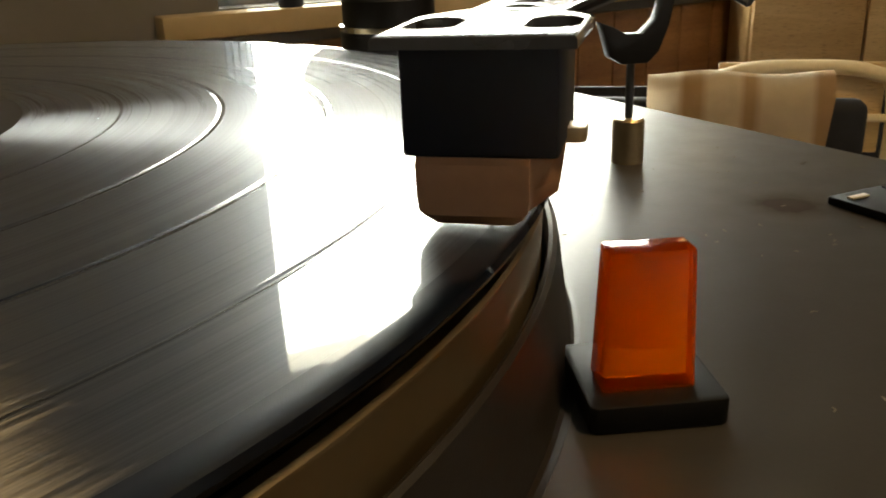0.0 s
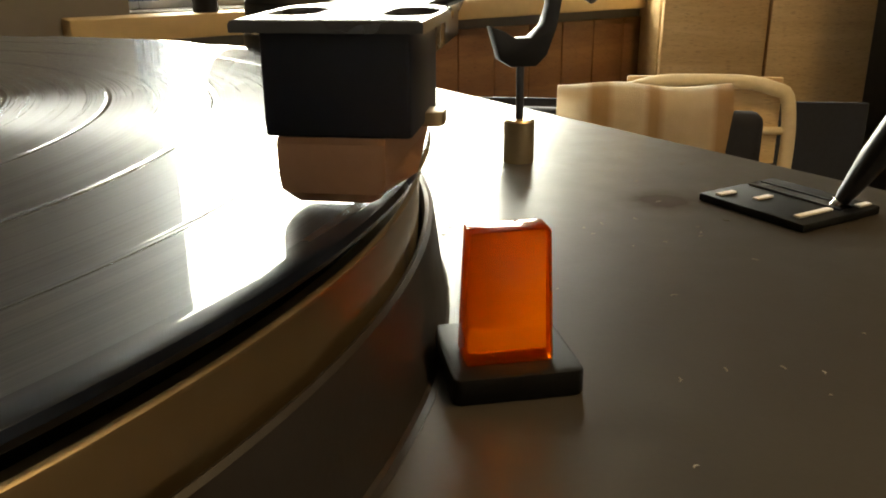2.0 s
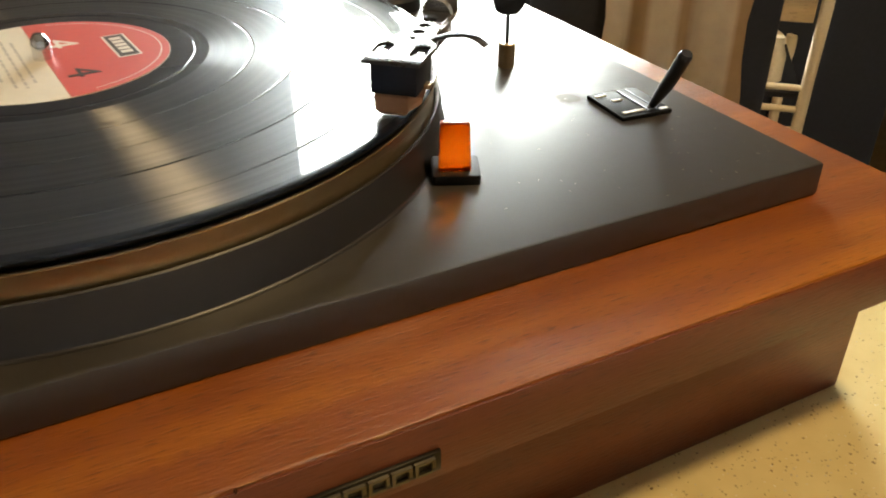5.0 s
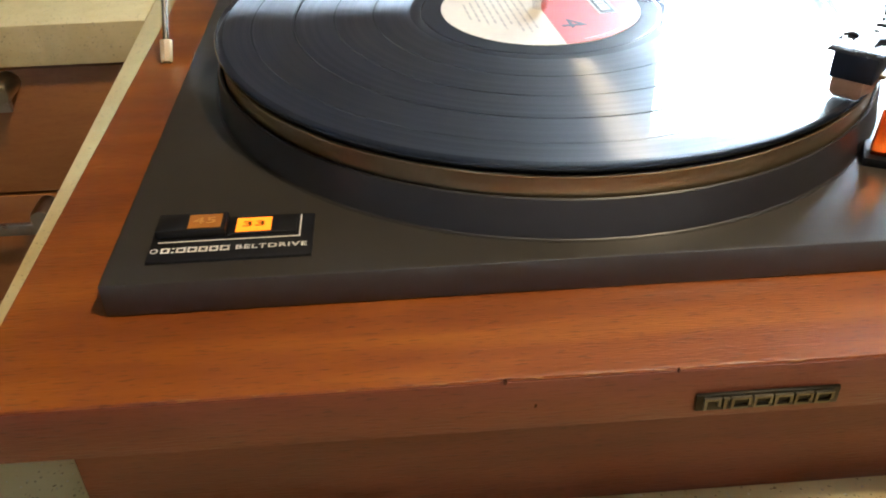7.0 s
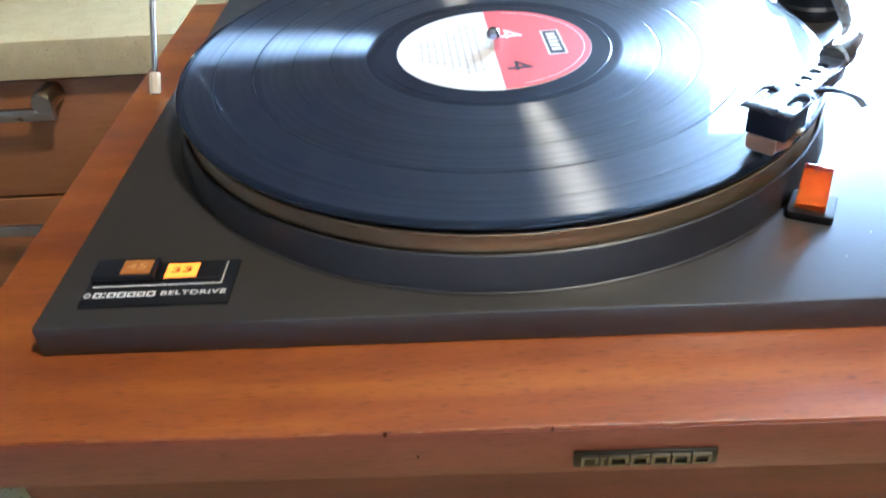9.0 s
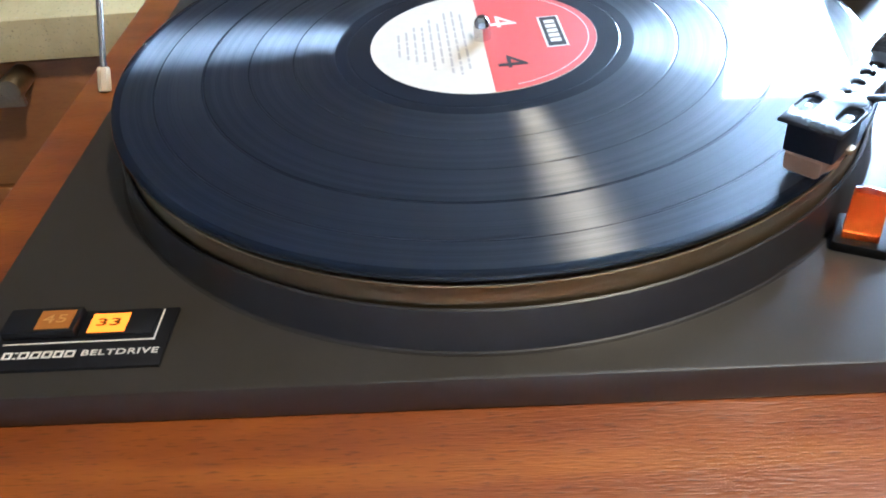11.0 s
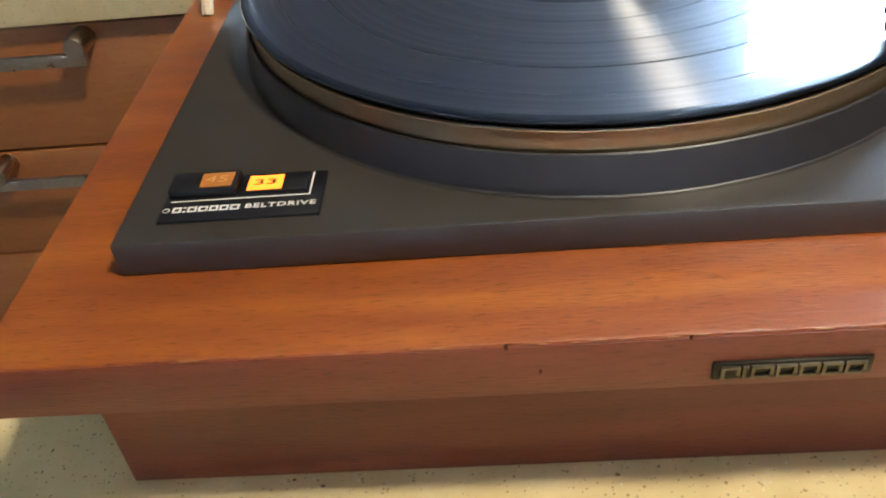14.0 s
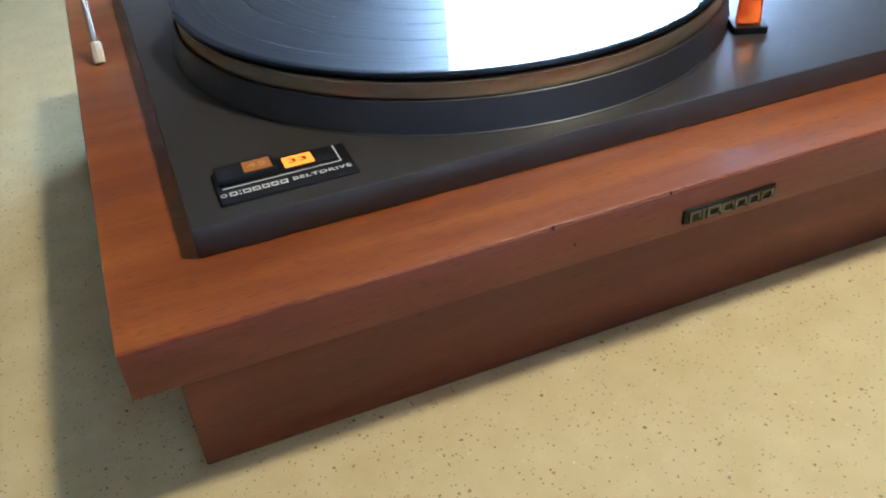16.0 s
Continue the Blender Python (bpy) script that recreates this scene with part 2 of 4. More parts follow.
    l.new(b.outputs[0], mx.inputs[1])
    l.new(walls.outputs[0], mx.inputs[2])
    l.new(mx.outputs[0], n["Material Output"].inputs["Surface"])
    return m


GROOVE_TURN, GROOVE_ROUGH, GROOVE_SHARE = 0.0, 0.482, 0.11
VINYL = vinyl()


def amber():
    """Clear-cored acrylic that scatters a little in its bulk."""
    m, nt, b, n, l = node_mat("amber_acrylic")
    b.inputs["Base Color"].default_value = (0.98, 0.19, 0.012, 1)
    b.inputs["Transmission Weight"].default_value = 1.0
    b.inputs["Roughness"].default_value = 0.10
    b.inputs["IOR"].default_value = 1.35
    tr = n.new("ShaderNodeBsdfTranslucent")
    tr.inputs["Color"].default_value = (0.50, 0.080, 0.012, 1)
    mx = n.new("ShaderNodeMixShader")
    mx.inputs[0].default_value = 0.30
    l.new(b.outputs[0], mx.inputs[1])
    l.new(tr.outputs[0], mx.inputs[2])
    l.new(mx.outputs[0], n["Material Output"].inputs["Surface"])
    return m


AMBER = amber()
LIT_AMBER = glow("lit_amber_window", (1.0, 0.23, 0.008), 0.85)
DIM_AMBER = simple("unlit_amber_window", (0.40, 0.15, 0.025), 0.3, 0, 0.05, 200)
LABEL_RED = simple("red_label_paper", (0.55, 0.075, 0.06), 0.45, 0, 0.08, 300)
LABEL_CREAM = simple("cream_label_paper", (0.66, 0.60, 0.50), 0.5, 0, 0.06, 300)
LABEL_BLACK = simple("black_label_ink", (0.015, 0.014, 0.015), 0.4, 0, 0.1, 300)
LABEL_WHITE = simple("white_label_ink", (0.72, 0.68, 0.6), 0.5, 0, 0.05, 300)
PALE_INK = simple("grey_label_ink", (0.42, 0.38, 0.33), 0.5, 0, 0.1, 300)


# ---------------------------------------------------------------- mesh helpers
def add_box(bm, x0, x1, y0, y1, z0, z1, bevel=0.0, seg=2):
    vs = bmesh.ops.create_cube(bm, size=1.0)["verts"]
    for v in vs:
        v.co = Vector(((x0 + x1) / 2 + v.co.x * (x1 - x0), (y0 + y1) / 2 + v.co.y * (y1 - y0), (z0 + z1) / 2 + v.co.z * (z1 - z0)))
    if bevel:
        es = list({e for v in vs for e in v.link_edges})
        bmesh.ops.bevel(bm, geom=es, offset=bevel, segments=seg, profile=0.5, affect="EDGES")


def box(x0, x1, y0, y1, z0, z1, bevel=0.0, seg=2):
    bm = bmesh.new()
    add_box(bm, x0, x1, y0, y1, z0, z1, bevel, seg)
    return bm


def add_lathe(bm, prof, seg=48, m=Matrix(), closed=False):
    """Turns a profile of (radius, height) about z."""
    rings = []
    for r, z in prof:
        if r < 1e-6:
            rings.append([bm.verts.new(m @ Vector((0, 0, z)))])
        else:
            rings.append([bm.verts.new(m @ Vector((r * math.cos(a), r * math.sin(a), z))) for a in (2 * math.pi * i / seg for i in range(seg))])
    pairs = list(zip(rings, rings[1:])) + ([(rings[-1], rings[0])] if closed else [])
    for a, b in pairs:
        for i in range(seg):
            j = (i + 1) % seg
            q = [a[i % len(a)], a[j % len(a)], b[j % len(b)], b[i % len(b)]]
            q = [v for k, v in enumerate(q) if v not in q[:k]]
            if len(q) > 2:
                bm.faces.new(q)
    bmesh.ops.recalc_face_normals(bm, faces=bm.faces)


def lathe(prof, seg=48, m=Matrix(), closed=False):
    bm = bmesh.new()
    add_lathe(bm, prof, seg, m, closed)
    return bm


def add_tube(bm, pts, radius, seg=12, flat=1.0):
    """A round bar along points; radius may be a list."""
    pts = [Vector(p) for p in pts]
    rad = radius if isinstance(radius, (list, tuple)) else [radius] * len(pts)
    rings, up = [], None
    for i, p in enumerate(pts):
        d = (pts[min(i + 1, len(pts) - 1)] - pts[max(i - 1, 0)]).normalized()
        if up is None:
            up = Vector((0, 0, 1)) if abs(d.z) < 0.9 else Vector((0, 1, 0))
        side = d.cross(up).normalized()
        up = side.cross(d).normalized()
        rings.append([bm.verts.new(p + rad[i] * (side * math.cos(a) + up * math.sin(a) * flat)) for a in (2 * math.pi * k / seg for k in range(seg))])
    for a, b in zip(rings, rings[1:]):
        for k in range(seg):
            bm.faces.new((a[k], a[(k + 1) % seg], b[(k + 1) % seg], b[k]))
    bm.faces.new(list(reversed(rings[0])))
    bm.faces.new(rings[-1])
    bmesh.ops.recalc_face_normals(bm, faces=bm.faces)


def tube(pts, radius, seg=12, flat=1.0):
    bm = bmesh.new()
    add_tube(bm, pts, radius, seg, flat)
    return bm


def curve_points(pts, n=8):
    """A smooth line through the points."""
    pts = [Vector(p) for p in pts]
    out = []
    for i in range(len(pts) - 1):
        p0, p1, p2, p3 = pts[max(i - 1, 0)], pts[i], pts[i + 1], pts[min(i + 2, len(pts) - 1)]
        for k in range(n):
            t = k / n
            out.append(0.5 * (2 * p1 + (p2 - p0) * t + (2 * p0 - 5 * p1 + 4 * p2 - p3) * t * t + (3 * p1 - p0 - 3 * p2 + p3) * t ** 3))
    return out + [pts[-1]]


def extrude_outline(pts, z0, z1, bevel=0.0):
    """A prism over an outline in x, y."""
    bm = bmesh.new()
    f = bm.faces.new([bm.verts.new((x, y, z0)) for x, y in pts])
    r = bmesh.ops.extrude_face_region(bm, geom=[f])
    for v in r["geom"]:
        if isinstance(v, bmesh.types.BMVert):
            v.co.z = z1
    bmesh.ops.recalc_face_normals(bm, faces=bm.faces)
    if bevel:
        es = [e for e in bm.edges if abs(e.verts[0].co.z - e.verts[1].co.z) < 1e-7]
        bmesh.ops.bevel(bm, geom=es, offset=bevel, segments=2, profile=0.5, affect="EDGES")
    return bm


def rounded_rect(x0, x1, y0, y1, r, n=5):
    out = []
    for cx, cy, a0 in ((x1 - r, y1 - r, 0), (x0 + r, y1 - r, 90), (x0 + r, y0 + r, 180), (x1 - r, y0 + r, 270)):
        for k in range(n + 1):
            a = radians(a0 + 90 * k / n)
            out.append((cx + r * math.cos(a), cy + r * math.sin(a)))
    return out


def mesh_object(name, bm, material, smooth=True):
    me = bpy.data.meshes.new(name)
    bm.to_mesh(me)
    bm.free()
    me.materials.append(material)
    if smooth:
        for p in me.polygons:
            p.use_smooth = True
        me.set_sharp_from_angle(angle=radians(32))
    return new(name, me)


def part(name, bm, material, parent, label="", m=None):
    ob = mesh_object(name, bm, material)
    ob.parent = parent
    if m is not None:
        ob.matrix_local = m
    return tagged(ob, label)


def thing(name, label, category, m=None, group="", kind=""):
    ob = new(name)
    ob.empty_display_size = 0.02
    if m is not None:
        ob.matrix_world = m
    return tagged(ob, label, category, group, kind)


def lettering(name, text, size, material, parent, m, depth=0.0002, spread=1.0, weight=0.0):
    cu = bpy.data.curves.new(name, "FONT")
    cu.body, cu.size, cu.extrude, cu.space_character = text, size, depth, spread
    cu.align_x, cu.align_y = "CENTER", "CENTER"
    cu.resolution_u, cu.offset = 3, weight
    tmp = bpy.data.objects.new(name, cu)
    scene.collection.objects.link(tmp)
    me = bpy.data.meshes.new_from_object(tmp.evaluated_get(bpy.context.evaluated_depsgraph_get()))
    bpy.data.objects.remove(tmp)
    me.materials.clear()
    me.materials.append(material)
    ob = new(name, me)
    ob.parent = parent
    ob.matrix_local = m
    return ob


# ---------------------------------------------------------------- the room
ZF = -0.90          # floor below the worktop


def setting(name, bm, material, label):
    return tagged(mesh_object(name, bm, material), label, kind="structure")


setting("floor", box(-2.6, 3.4, -2.6, 3.0, ZF - 0.1, ZF), FLOOR_WOOD, "pale wooden floor of the kitchen")
setting("ceiling", box(-2.6, 3.4, -2.6, 3.0, 1.55, 1.65), CEILING_PAINT, "warm white painted kitchen ceiling")
# West and south walls are out of view, added to close the room as reflectors.
setting("wall_west", box(-2.7, -2.6, -2.6, 3.0, ZF, 1.55), WALL_PAINT, "unseen cool white painted kitchen wall, there to bounce light")
setting("wall_south", box(-2.7, 3.5, -2.7, -2.6, ZF, 1.55), WALL_PAINT, "unseen cool white painted kitchen wall, there to bounce light")
setting("wall_east", box(3.4, 3.5, -2.6, 3.0, ZF, 1.55), TAN_PAINT, "tan painted kitchen wall")
WX0, WX1, WZ0, WZ1, WY = 0.425, 1.45, 0.06, 1.44, 1.20
bm = box(-2.6, WX0, WY, WY + 0.14, ZF, 1.55)
add_box(bm, WX1, 3.4, WY, WY + 0.14, ZF, 1.55)
add_box(bm, WX0, WX1, WY, WY + 0.14, ZF, WZ0)
add_box(bm, WX0, WX1, WY, WY + 0.14, WZ1, 1.55)
setting("wall_north", bm, BACKLIT_PAINT, "tan wall with a window in it, coloured brown-grey for its shade")
OUTSIDE = glow("bright_overcast_outside", (0.78, 0.91, 1.0), 30.0)
setting("backdrop", box(-1.0, 3.2, 2.6, 2.62, -0.5, 2.6), OUTSIDE, "bright washed-out daylight outside the window")

# worktops, an L of cream quartz
setting("worktop", extrude_outline([(-0.2632, -0.62), (0.36, -0.62), (0.36, 0.62), (-0.2980, 0.62)], -0.04, 0.0, 0.002), QUARTZ, "cream speckled quartz worktop under the record player")

# ---------------------------------------------------------------- record player
ZB, ZP, ZR = 0.0912, 0.1046, 0.1320     # wooden top, metal plate, record
BX0, BX1, BY0, BY1 = -0.2060, 0.2850, -0.2043, 0.1970
PX0, PX1, PY0, PY1 = -0.1712, 0.2455, -0.1628, 0.1670
player = thing("record_player", "wooden record player with dark grey deck on a worktop", "record player")
part("plinth_top", box(BX0, BX1, BY0 + 0.0008, BY1, 0.0694, ZB, 0.0012), MAHOGANY, player, "worn mahogany veneered top frame")
# Thin added strip: carries the front edge's shade and redder tone in its colour.
part("front_shade_strip", box(BX0 + 0.0004, BX1 - 0.0004, BY0, BY0 + 0.0008, 0.0697, ZB - 0.0010, 0.0003), SHADED_MAHOGANY, player, "redder front edge, its shade put into the veneer colour")
# The lower box takes the same shaded colour on every side.
part("plinth_base", box(BX0 + 0.0152, BX1 - 0.0152, BY0 + 0.0257, BY1 - 0.02, 0.0, 0.0694, 0.0008), SHADED_MAHOGANY, player, "mahogany veneered lower box")
part("deck_plate", box(PX0, PX1, PY0, PY1, ZB, ZP, 0.0012), PLATE_PAINT, player, "dark grey satin metal deck")
part("platter_ring", lathe([(0.1542, ZP - 0.001), (0.1541, ZP + 0.0001), (0.1532, ZP + 0.0002), (0.1527, ZP + 0.0006), (0.1525, ZP + 0.0012), (0.1509, 0.1186), (0.1506, 0.1194), (0.1500, 0.1198), (0.1494, 0.1195), (0.1491, 0.1186), (0.1491, ZP - 0.001)], 200), RING_PAINT, player, "raised dark grey rim round the platter")
platter = part("platter", lathe([(0.0, 0.106), (0.1455, 0.106), (0.1470, 0.1140), (0.1482, 0.1152), (0.1485, 0.1215), (0.1487, 0.1262), (0.1490, 0.1267), (0.1490, 0.1271), (0.1486, 0.1275), (0.1474, 0.1275), (0.1466, 0.1268), (0.1454, 0.1236), (0.0, 0.1232)], 200), BRASS, player, "bronze-coloured metal platter")
part("rubber_mat", lathe([(0.0, 0.1232), (0.1450, 0.1232), (0.1450, 0.1292), (0.1440, 0.1302), (0.0, 0.1302)], 128), RUBBER, platter, "black rubber mat")
part("spindle", lathe([(0.0036, 0.13), (0.0036, 0.1375), (0.0030, 0.1400), (0.0016, 0.1418), (0, 0.1422)], 24), CHROME, platter, "chrome spindle")
record = thing("record", "black vinyl record with a red and cream label on the platter", "record", pose(0, 0, 0.1302))
disc = [(0.0, 0), (0.1500, 0.0), (0.1505, 0.0009), (0.1502, 0.0016), (0.1498, 0.00182), (0.1478, 0.0018), (0.1475, 0.0018), (0.1472, 0.0018)]
for r in (0.1336, 0.1147, 0.0961, 0.0781, 0.0560):
    disc += [(r + dr, 0.0018 - dz) for dr, dz in ((0.0011, 0), (0.0008, 0), (0.0005, 0), (0.0003, 0.00005), (0.0001, 0.00012), (-0.0001, 0.00012), (-0.0003, 0.00005), (-0.0005, 0), (-0.0008, 0), (-0.0011, 0))]
part("vinyl_disc", lathe(disc + [(0.0480, 0.0018), (0.0, 0.0018)], 192), VINYL, record)
label = part("label", lathe([(0.0, 0.0016), (0.0466, 0.0016), (0.0466, 0.0020), (0.0, 0.0020)], 96), LABEL_CREAM, record, "cream and red paper label")


def label_frame(a):
    """A pose on the label's face, turned by a degrees."""
    return pose(0, 0, 0.0020, 0, 0, a)


TURN = 275.0       # how the label has come to rest
half = [(0.0464 * math.cos(radians(a)), 0.0464 * math.sin(radians(a))) for a in range(0, 181, 4)]
part("red_half", extrude_outline(half, 0.0, 0.00012), LABEL_RED, label, "red half of the label", label_frame(TURN))
bm = bmesh.new()
n0 = 40
ring = [[bm.verts.new((r * math.cos(radians(12 + 156 * i / n0)), r * math.sin(radians(12 + 156 * i / n0)), 0.00018)) for i in range(n0 + 1)] for r in (0.0430, 0.0434)]
for i in range(n0):
    bm.faces.new((ring[0][i], ring[0][i + 1], ring[1][i + 1], ring[1][i]))
part("printed_arc", bm, LABEL_WHITE, label, "", label_frame(TURN))
logo = part("logo_panel", box(-0.0145, 0.0145, 0.0245, 0.0335, 0.0001, 0.00022), LABEL_WHITE, label, "black and silver framed panel", label_frame(TURN))
part("panel_ground", box(-0.0136, 0.0136, 0.0254, 0.0326, 0.00022, 0.00030), LABEL_BLACK, label, "", label_frame(TURN))
for i in range(5):
    part("printed_bar", box(-0.0105 + i * 0.0044, -0.0073 + i * 0.0044, 0.0268, 0.0312, 0.0003, 0.00036), LABEL_WHITE, label, "", label_frame(TURN))
lettering("printed_numeral", "4", 0.0185, LABEL_BLACK, label, label_frame(TURN) @ pose(0.0235, 0.0085, 0.00018) @ Matrix.Diagonal((1.2, 0.9, 1, 1)), 0.00005)
lettering("printed_numeral", "4", 0.0200, LABEL_WHITE, label, label_frame(TURN) @ pose(-0.0140, 0.0085, 0.00018) @ Matrix.Diagonal((1.2, 0.9, 1, 1)), 0.00005)
random.seed(5)
for i in range(9):
    y = -0.0075 - 0.0034 * i
    w = 0.72 * math.sqrt(max(0.0, 0.044 ** 2 - y * y)) * random.uniform(0.55, 1.0)
    x = -w
    while x < w:
        k = random.uniform(0.003, 0.008)
        part("printed_bar", box(x, min(w, x + k), y - 0.0005, y + 0.0005, 0.0, 0.00008), PALE_INK, label, "", label_frame(TURN))
        x += k + 0.0014

# ---------------------------------------------------------------- amber lamp block beside the platter
am = pose(0.11655, -0.11405, ZP, 0, 0, -24.5)
part("lamp_stand", extrude_outline(rounded_rect(-0.0079, 0.0090, -0.0032, 0.0138, 0.0012), 0.0, 0.0036, 0.0004), MATTE_BLACK, player, "low black plastic stand", am)
bm = bmesh.new()
w0, w1, d0, d1, h0, h1 = 0.0057, 0.0051, 0.0062, 0.0046, 0.0036, 0.0212
for z, w, d in ((h0, w0, d0), (h1, w1, d1)):
    for x, y in ((-w, 0.0), (w, 0.0), (w, d), (-w, d)):
        bm.verts.new((x, y + (0.0006 if z > 0.01 else 0), z))
bm.verts.ensure_lookup_table()
for q in ((3, 2, 1, 0), (4, 5, 6, 7), (0, 1, 5, 4), (1, 2, 6, 5), (2, 3, 7, 6), (3, 0, 4, 7)):
    bm.faces.new([bm.verts[i] for i in q])
bmesh.ops.bevel(bm, geom=list(bm.edges), offset=0.0004, segments=2, profile=0.5, affect="EDGES")
part("amber_block", bm, AMBER, player, "translucent amber acrylic block", am)

# ---------------------------------------------------------------- speed buttons
panel = part("speed_panel", box(-0.1576, -0.1020, -0.1526, -0.1272, ZP - 0.0005, ZP + 0.0012, 0.0003), BLACK_PLASTIC, player, "black panel with speed buttons")
part("button", box(-0.1562, -0.1322, -0.1396, -0.1285, ZP + 0.0012, ZP + 0.0046, 0.0004), BLACK_PLASTIC, panel, "raised black button")
part("button", box(-0.1316, -0.1078, -0.1396, -0.1285, ZP + 0.0012, ZP + 0.0022, 0.0004), BLACK_PLASTIC, panel, "pressed black button")
part("button_window", box(-0.1452, -0.1338, -0.1386, -0.1302, ZP + 0.0046, ZP + 0.0048), DIM_AMBER, panel, "dull amber window")
part("button_window", box(-0.1290, -0.1168, -0.1386, -0.1302, ZP + 0.0022, ZP + 0.0024), LIT_AMBER, panel, "lit amber window")
NUMERAL_DIM = simple("numeral_print", (0.60, 0.32, 0.10), 0.4, 0, 0.05, 300)
NUMERAL_DARK = simple("dark_numeral_print", (0.16, 0.055, 0.006), 0.4, 0, 0.05, 300)
lettering("numeral", "45", 0.0062, NUMERAL_DIM, panel, pose(-0.1395, -0.1344, ZP + 0.0049) @ Matrix.Diagonal((1.3, 0.85, 1, 1)), 0.00005, 1.05)
lettering("numeral", "33", 0.0058, NUMERAL_DARK, panel, pose(-0.1229, -0.1344, ZP + 0.0025) @ Matrix.Diagonal((1.45, 0.8, 1, 1)), 0.00005, 1.05, 0.00008)
bm = box(-0.1552, -0.1064, -0.1418, -0.1413, ZP + 0.0012, ZP + 0.0014)
add_box(bm, -0.1069, -0.1064, -0.1413, -0.1282, ZP + 0.0012, ZP + 0.0014)
part("trim_line", bm, SILVER_PRINT, panel, "thin silver line")
lettering("lettering", "BELTDRIVE", 0.0042, SILVER_PRINT, panel, pose(-0.1160, -0.1466, ZP + 0.0013) @ Matrix.Diagonal((1.09, 0.8, 1, 1)), 0.00004, 1.12, 0.00009)
part("emblem", lathe([(0.0013, 0.0), (0.0013, 0.0001), (0.0009, 0.0001), (0.0009, 0.0)], 20, closed=True), SILVER_PRINT, panel, "", pose(-0.1556, -0.1466, ZP + 0.0013))
for i, w in enumerate((0.0030, 0.0010, 0.0032, 0.0032, 0.0030, 0.0030, 0.0032)):
    x = -0.1533 + sum((0.0030, 0.0010, 0.0032, 0.0032, 0.0030, 0.0030, 0.0032)[:i]) + i * 0.0006
    bm = box(x, x + w, -0.1480, -0.1474, ZP + 0.0012, ZP + 0.0014)
    add_box(bm, x, x + w, -0.1457, -0.1451, ZP + 0.0012, ZP + 0.0014)
    if w > 0.002:
        add_box(bm, x, x + 0.0007, -0.1474, -0.1457, ZP + 0.0012, ZP + 0.0014)
        add_box(bm, x + w - 0.0007, x + w, -0.1474, -0.1457, ZP + 0.0012, ZP + 0.0014)
    part("printed_bar", bm, SILVER_PRINT, panel)

# ---------------------------------------------------------------- badge on the front edge
BRONZE_DARK = simple("dark_bronze_badge", (0.020, 0.017, 0.012), 0.35, 0.6, 0.2, 600)
BADGE_METAL = simple("worn_badge_metal", (0.16, 0.15, 0.125), 0.34, 1.0, 0.25, 900)
badge = part("badge", box(0.0175, 0.0636, BY0 - 0.0012, BY0 + 0.001, 0.0734, 0.0803, 0.0004), BRONZE_DARK, player, "dark bronze badge with raised shapes")
x = 0.0198
for w in (0.0055, 0.0018, 0.0065, 0.0060, 0.0058, 0.0058, 0.0060):
    y0, y1 = BY0 - 0.0022, BY0 - 0.0010
    bm = box(x, x + w, y0, y1, 0.0784, 0.0792)
    add_box(bm, x, x + 0.0010, y0, y1, 0.0746, 0.0784)
    if w > 0.002:
        add_box(bm, x + w - 0.0010, x + w, y0, y1, 0.0760, 0.0784)
        if w > 0.0056:
            add_box(bm, x + 0.0010, x + w - 0.0010, y0, y1, 0.0746, 0.0754)
    part("raised_bar", bm, BADGE_METAL, badge)
    x += w + 0.0007

# ---------------------------------------------------------------- arm rest, cue lever, lid stay
rest = part("arm_rest", lathe([(0.0, ZP), (0.0040, ZP), (0.0040, 0.1152), (0.0034, 0.1158), (0.0, 0.1158)], 24), BRASS, player, "brass arm rest post", pose(0.1945, -0.0204, 0))
part("rod", tube([(0, 0, 0.1155), (0, 0, 0.1305)], 0.0010, 10), BLACK_METAL, rest)
clip = [(-0.0085, 0.1392), (-0.0060, 0.1310), (-0.0030, 0.1292), (0.0035, 0.1292), (0.0062, 0.1318), (0.0085, 0.1380), (0.0098, 0.1450), (0.0075, 0.1500), (0.0050, 0.1512), (0.0058, 0.1480), (0.0066, 0.1440), (0.0052, 0.1392), (0.0020, 0.1362), (-0.0020, 0.1362), (-0.0052, 0.1380)]
bm = extrude_outline(clip, -0.0022, 0.0022, 0.0003)
part("clip", bm, BLACK_PLASTIC, rest, "black hooked clip", pose(0, 0, 0, 0, 0, -20) @ pose(0, 0, 0, 90, 0, 0))

lev = pose(0.2148, -0.0862, ZP, 0, 0, -4)
lever = part("cue_plate", box(-0.0120, 0.0122, -0.0136, 0.0136, 0.0, 0.0018, 0.0004), MATTE_BLACK, player, "black cueing lever plate", lev)
part("slot", box(0.0030, 0.0056, -0.0110, 0.0115, 0.0018, 0.0020), RUBBER, lever)
bm = box(0.0018, 0.0028, -0.0114, 0.0119, 0.0018, 0.0022)
add_box(bm, 0.0058, 0.0066, -0.0114, 0.0119, 0.0018, 0.0022)
part("slot_edge", bm, BLACK_METAL, lever)
for x0, x1, y in ((-0.0105, -0.0055, 0.0095), (-0.0065, -0.0015, 0.0030), (-0.0095, 0.0010, -0.0098), (0.0072, 0.0112, -0.0115)):
    part("marking", box(x0, x1, y - 0.0008, y + 0.0008, 0.0018, 0.0023, 0.0002), SILVER_PRINT, lever, "raised silver marking")
part("lever_stem", tube([(0.0045, -0.0085, 0.0010), (0.0062, -0.0108, 0.0070)], [0.0016, 0.0013], 12), STEEL, lever, "steel stem")
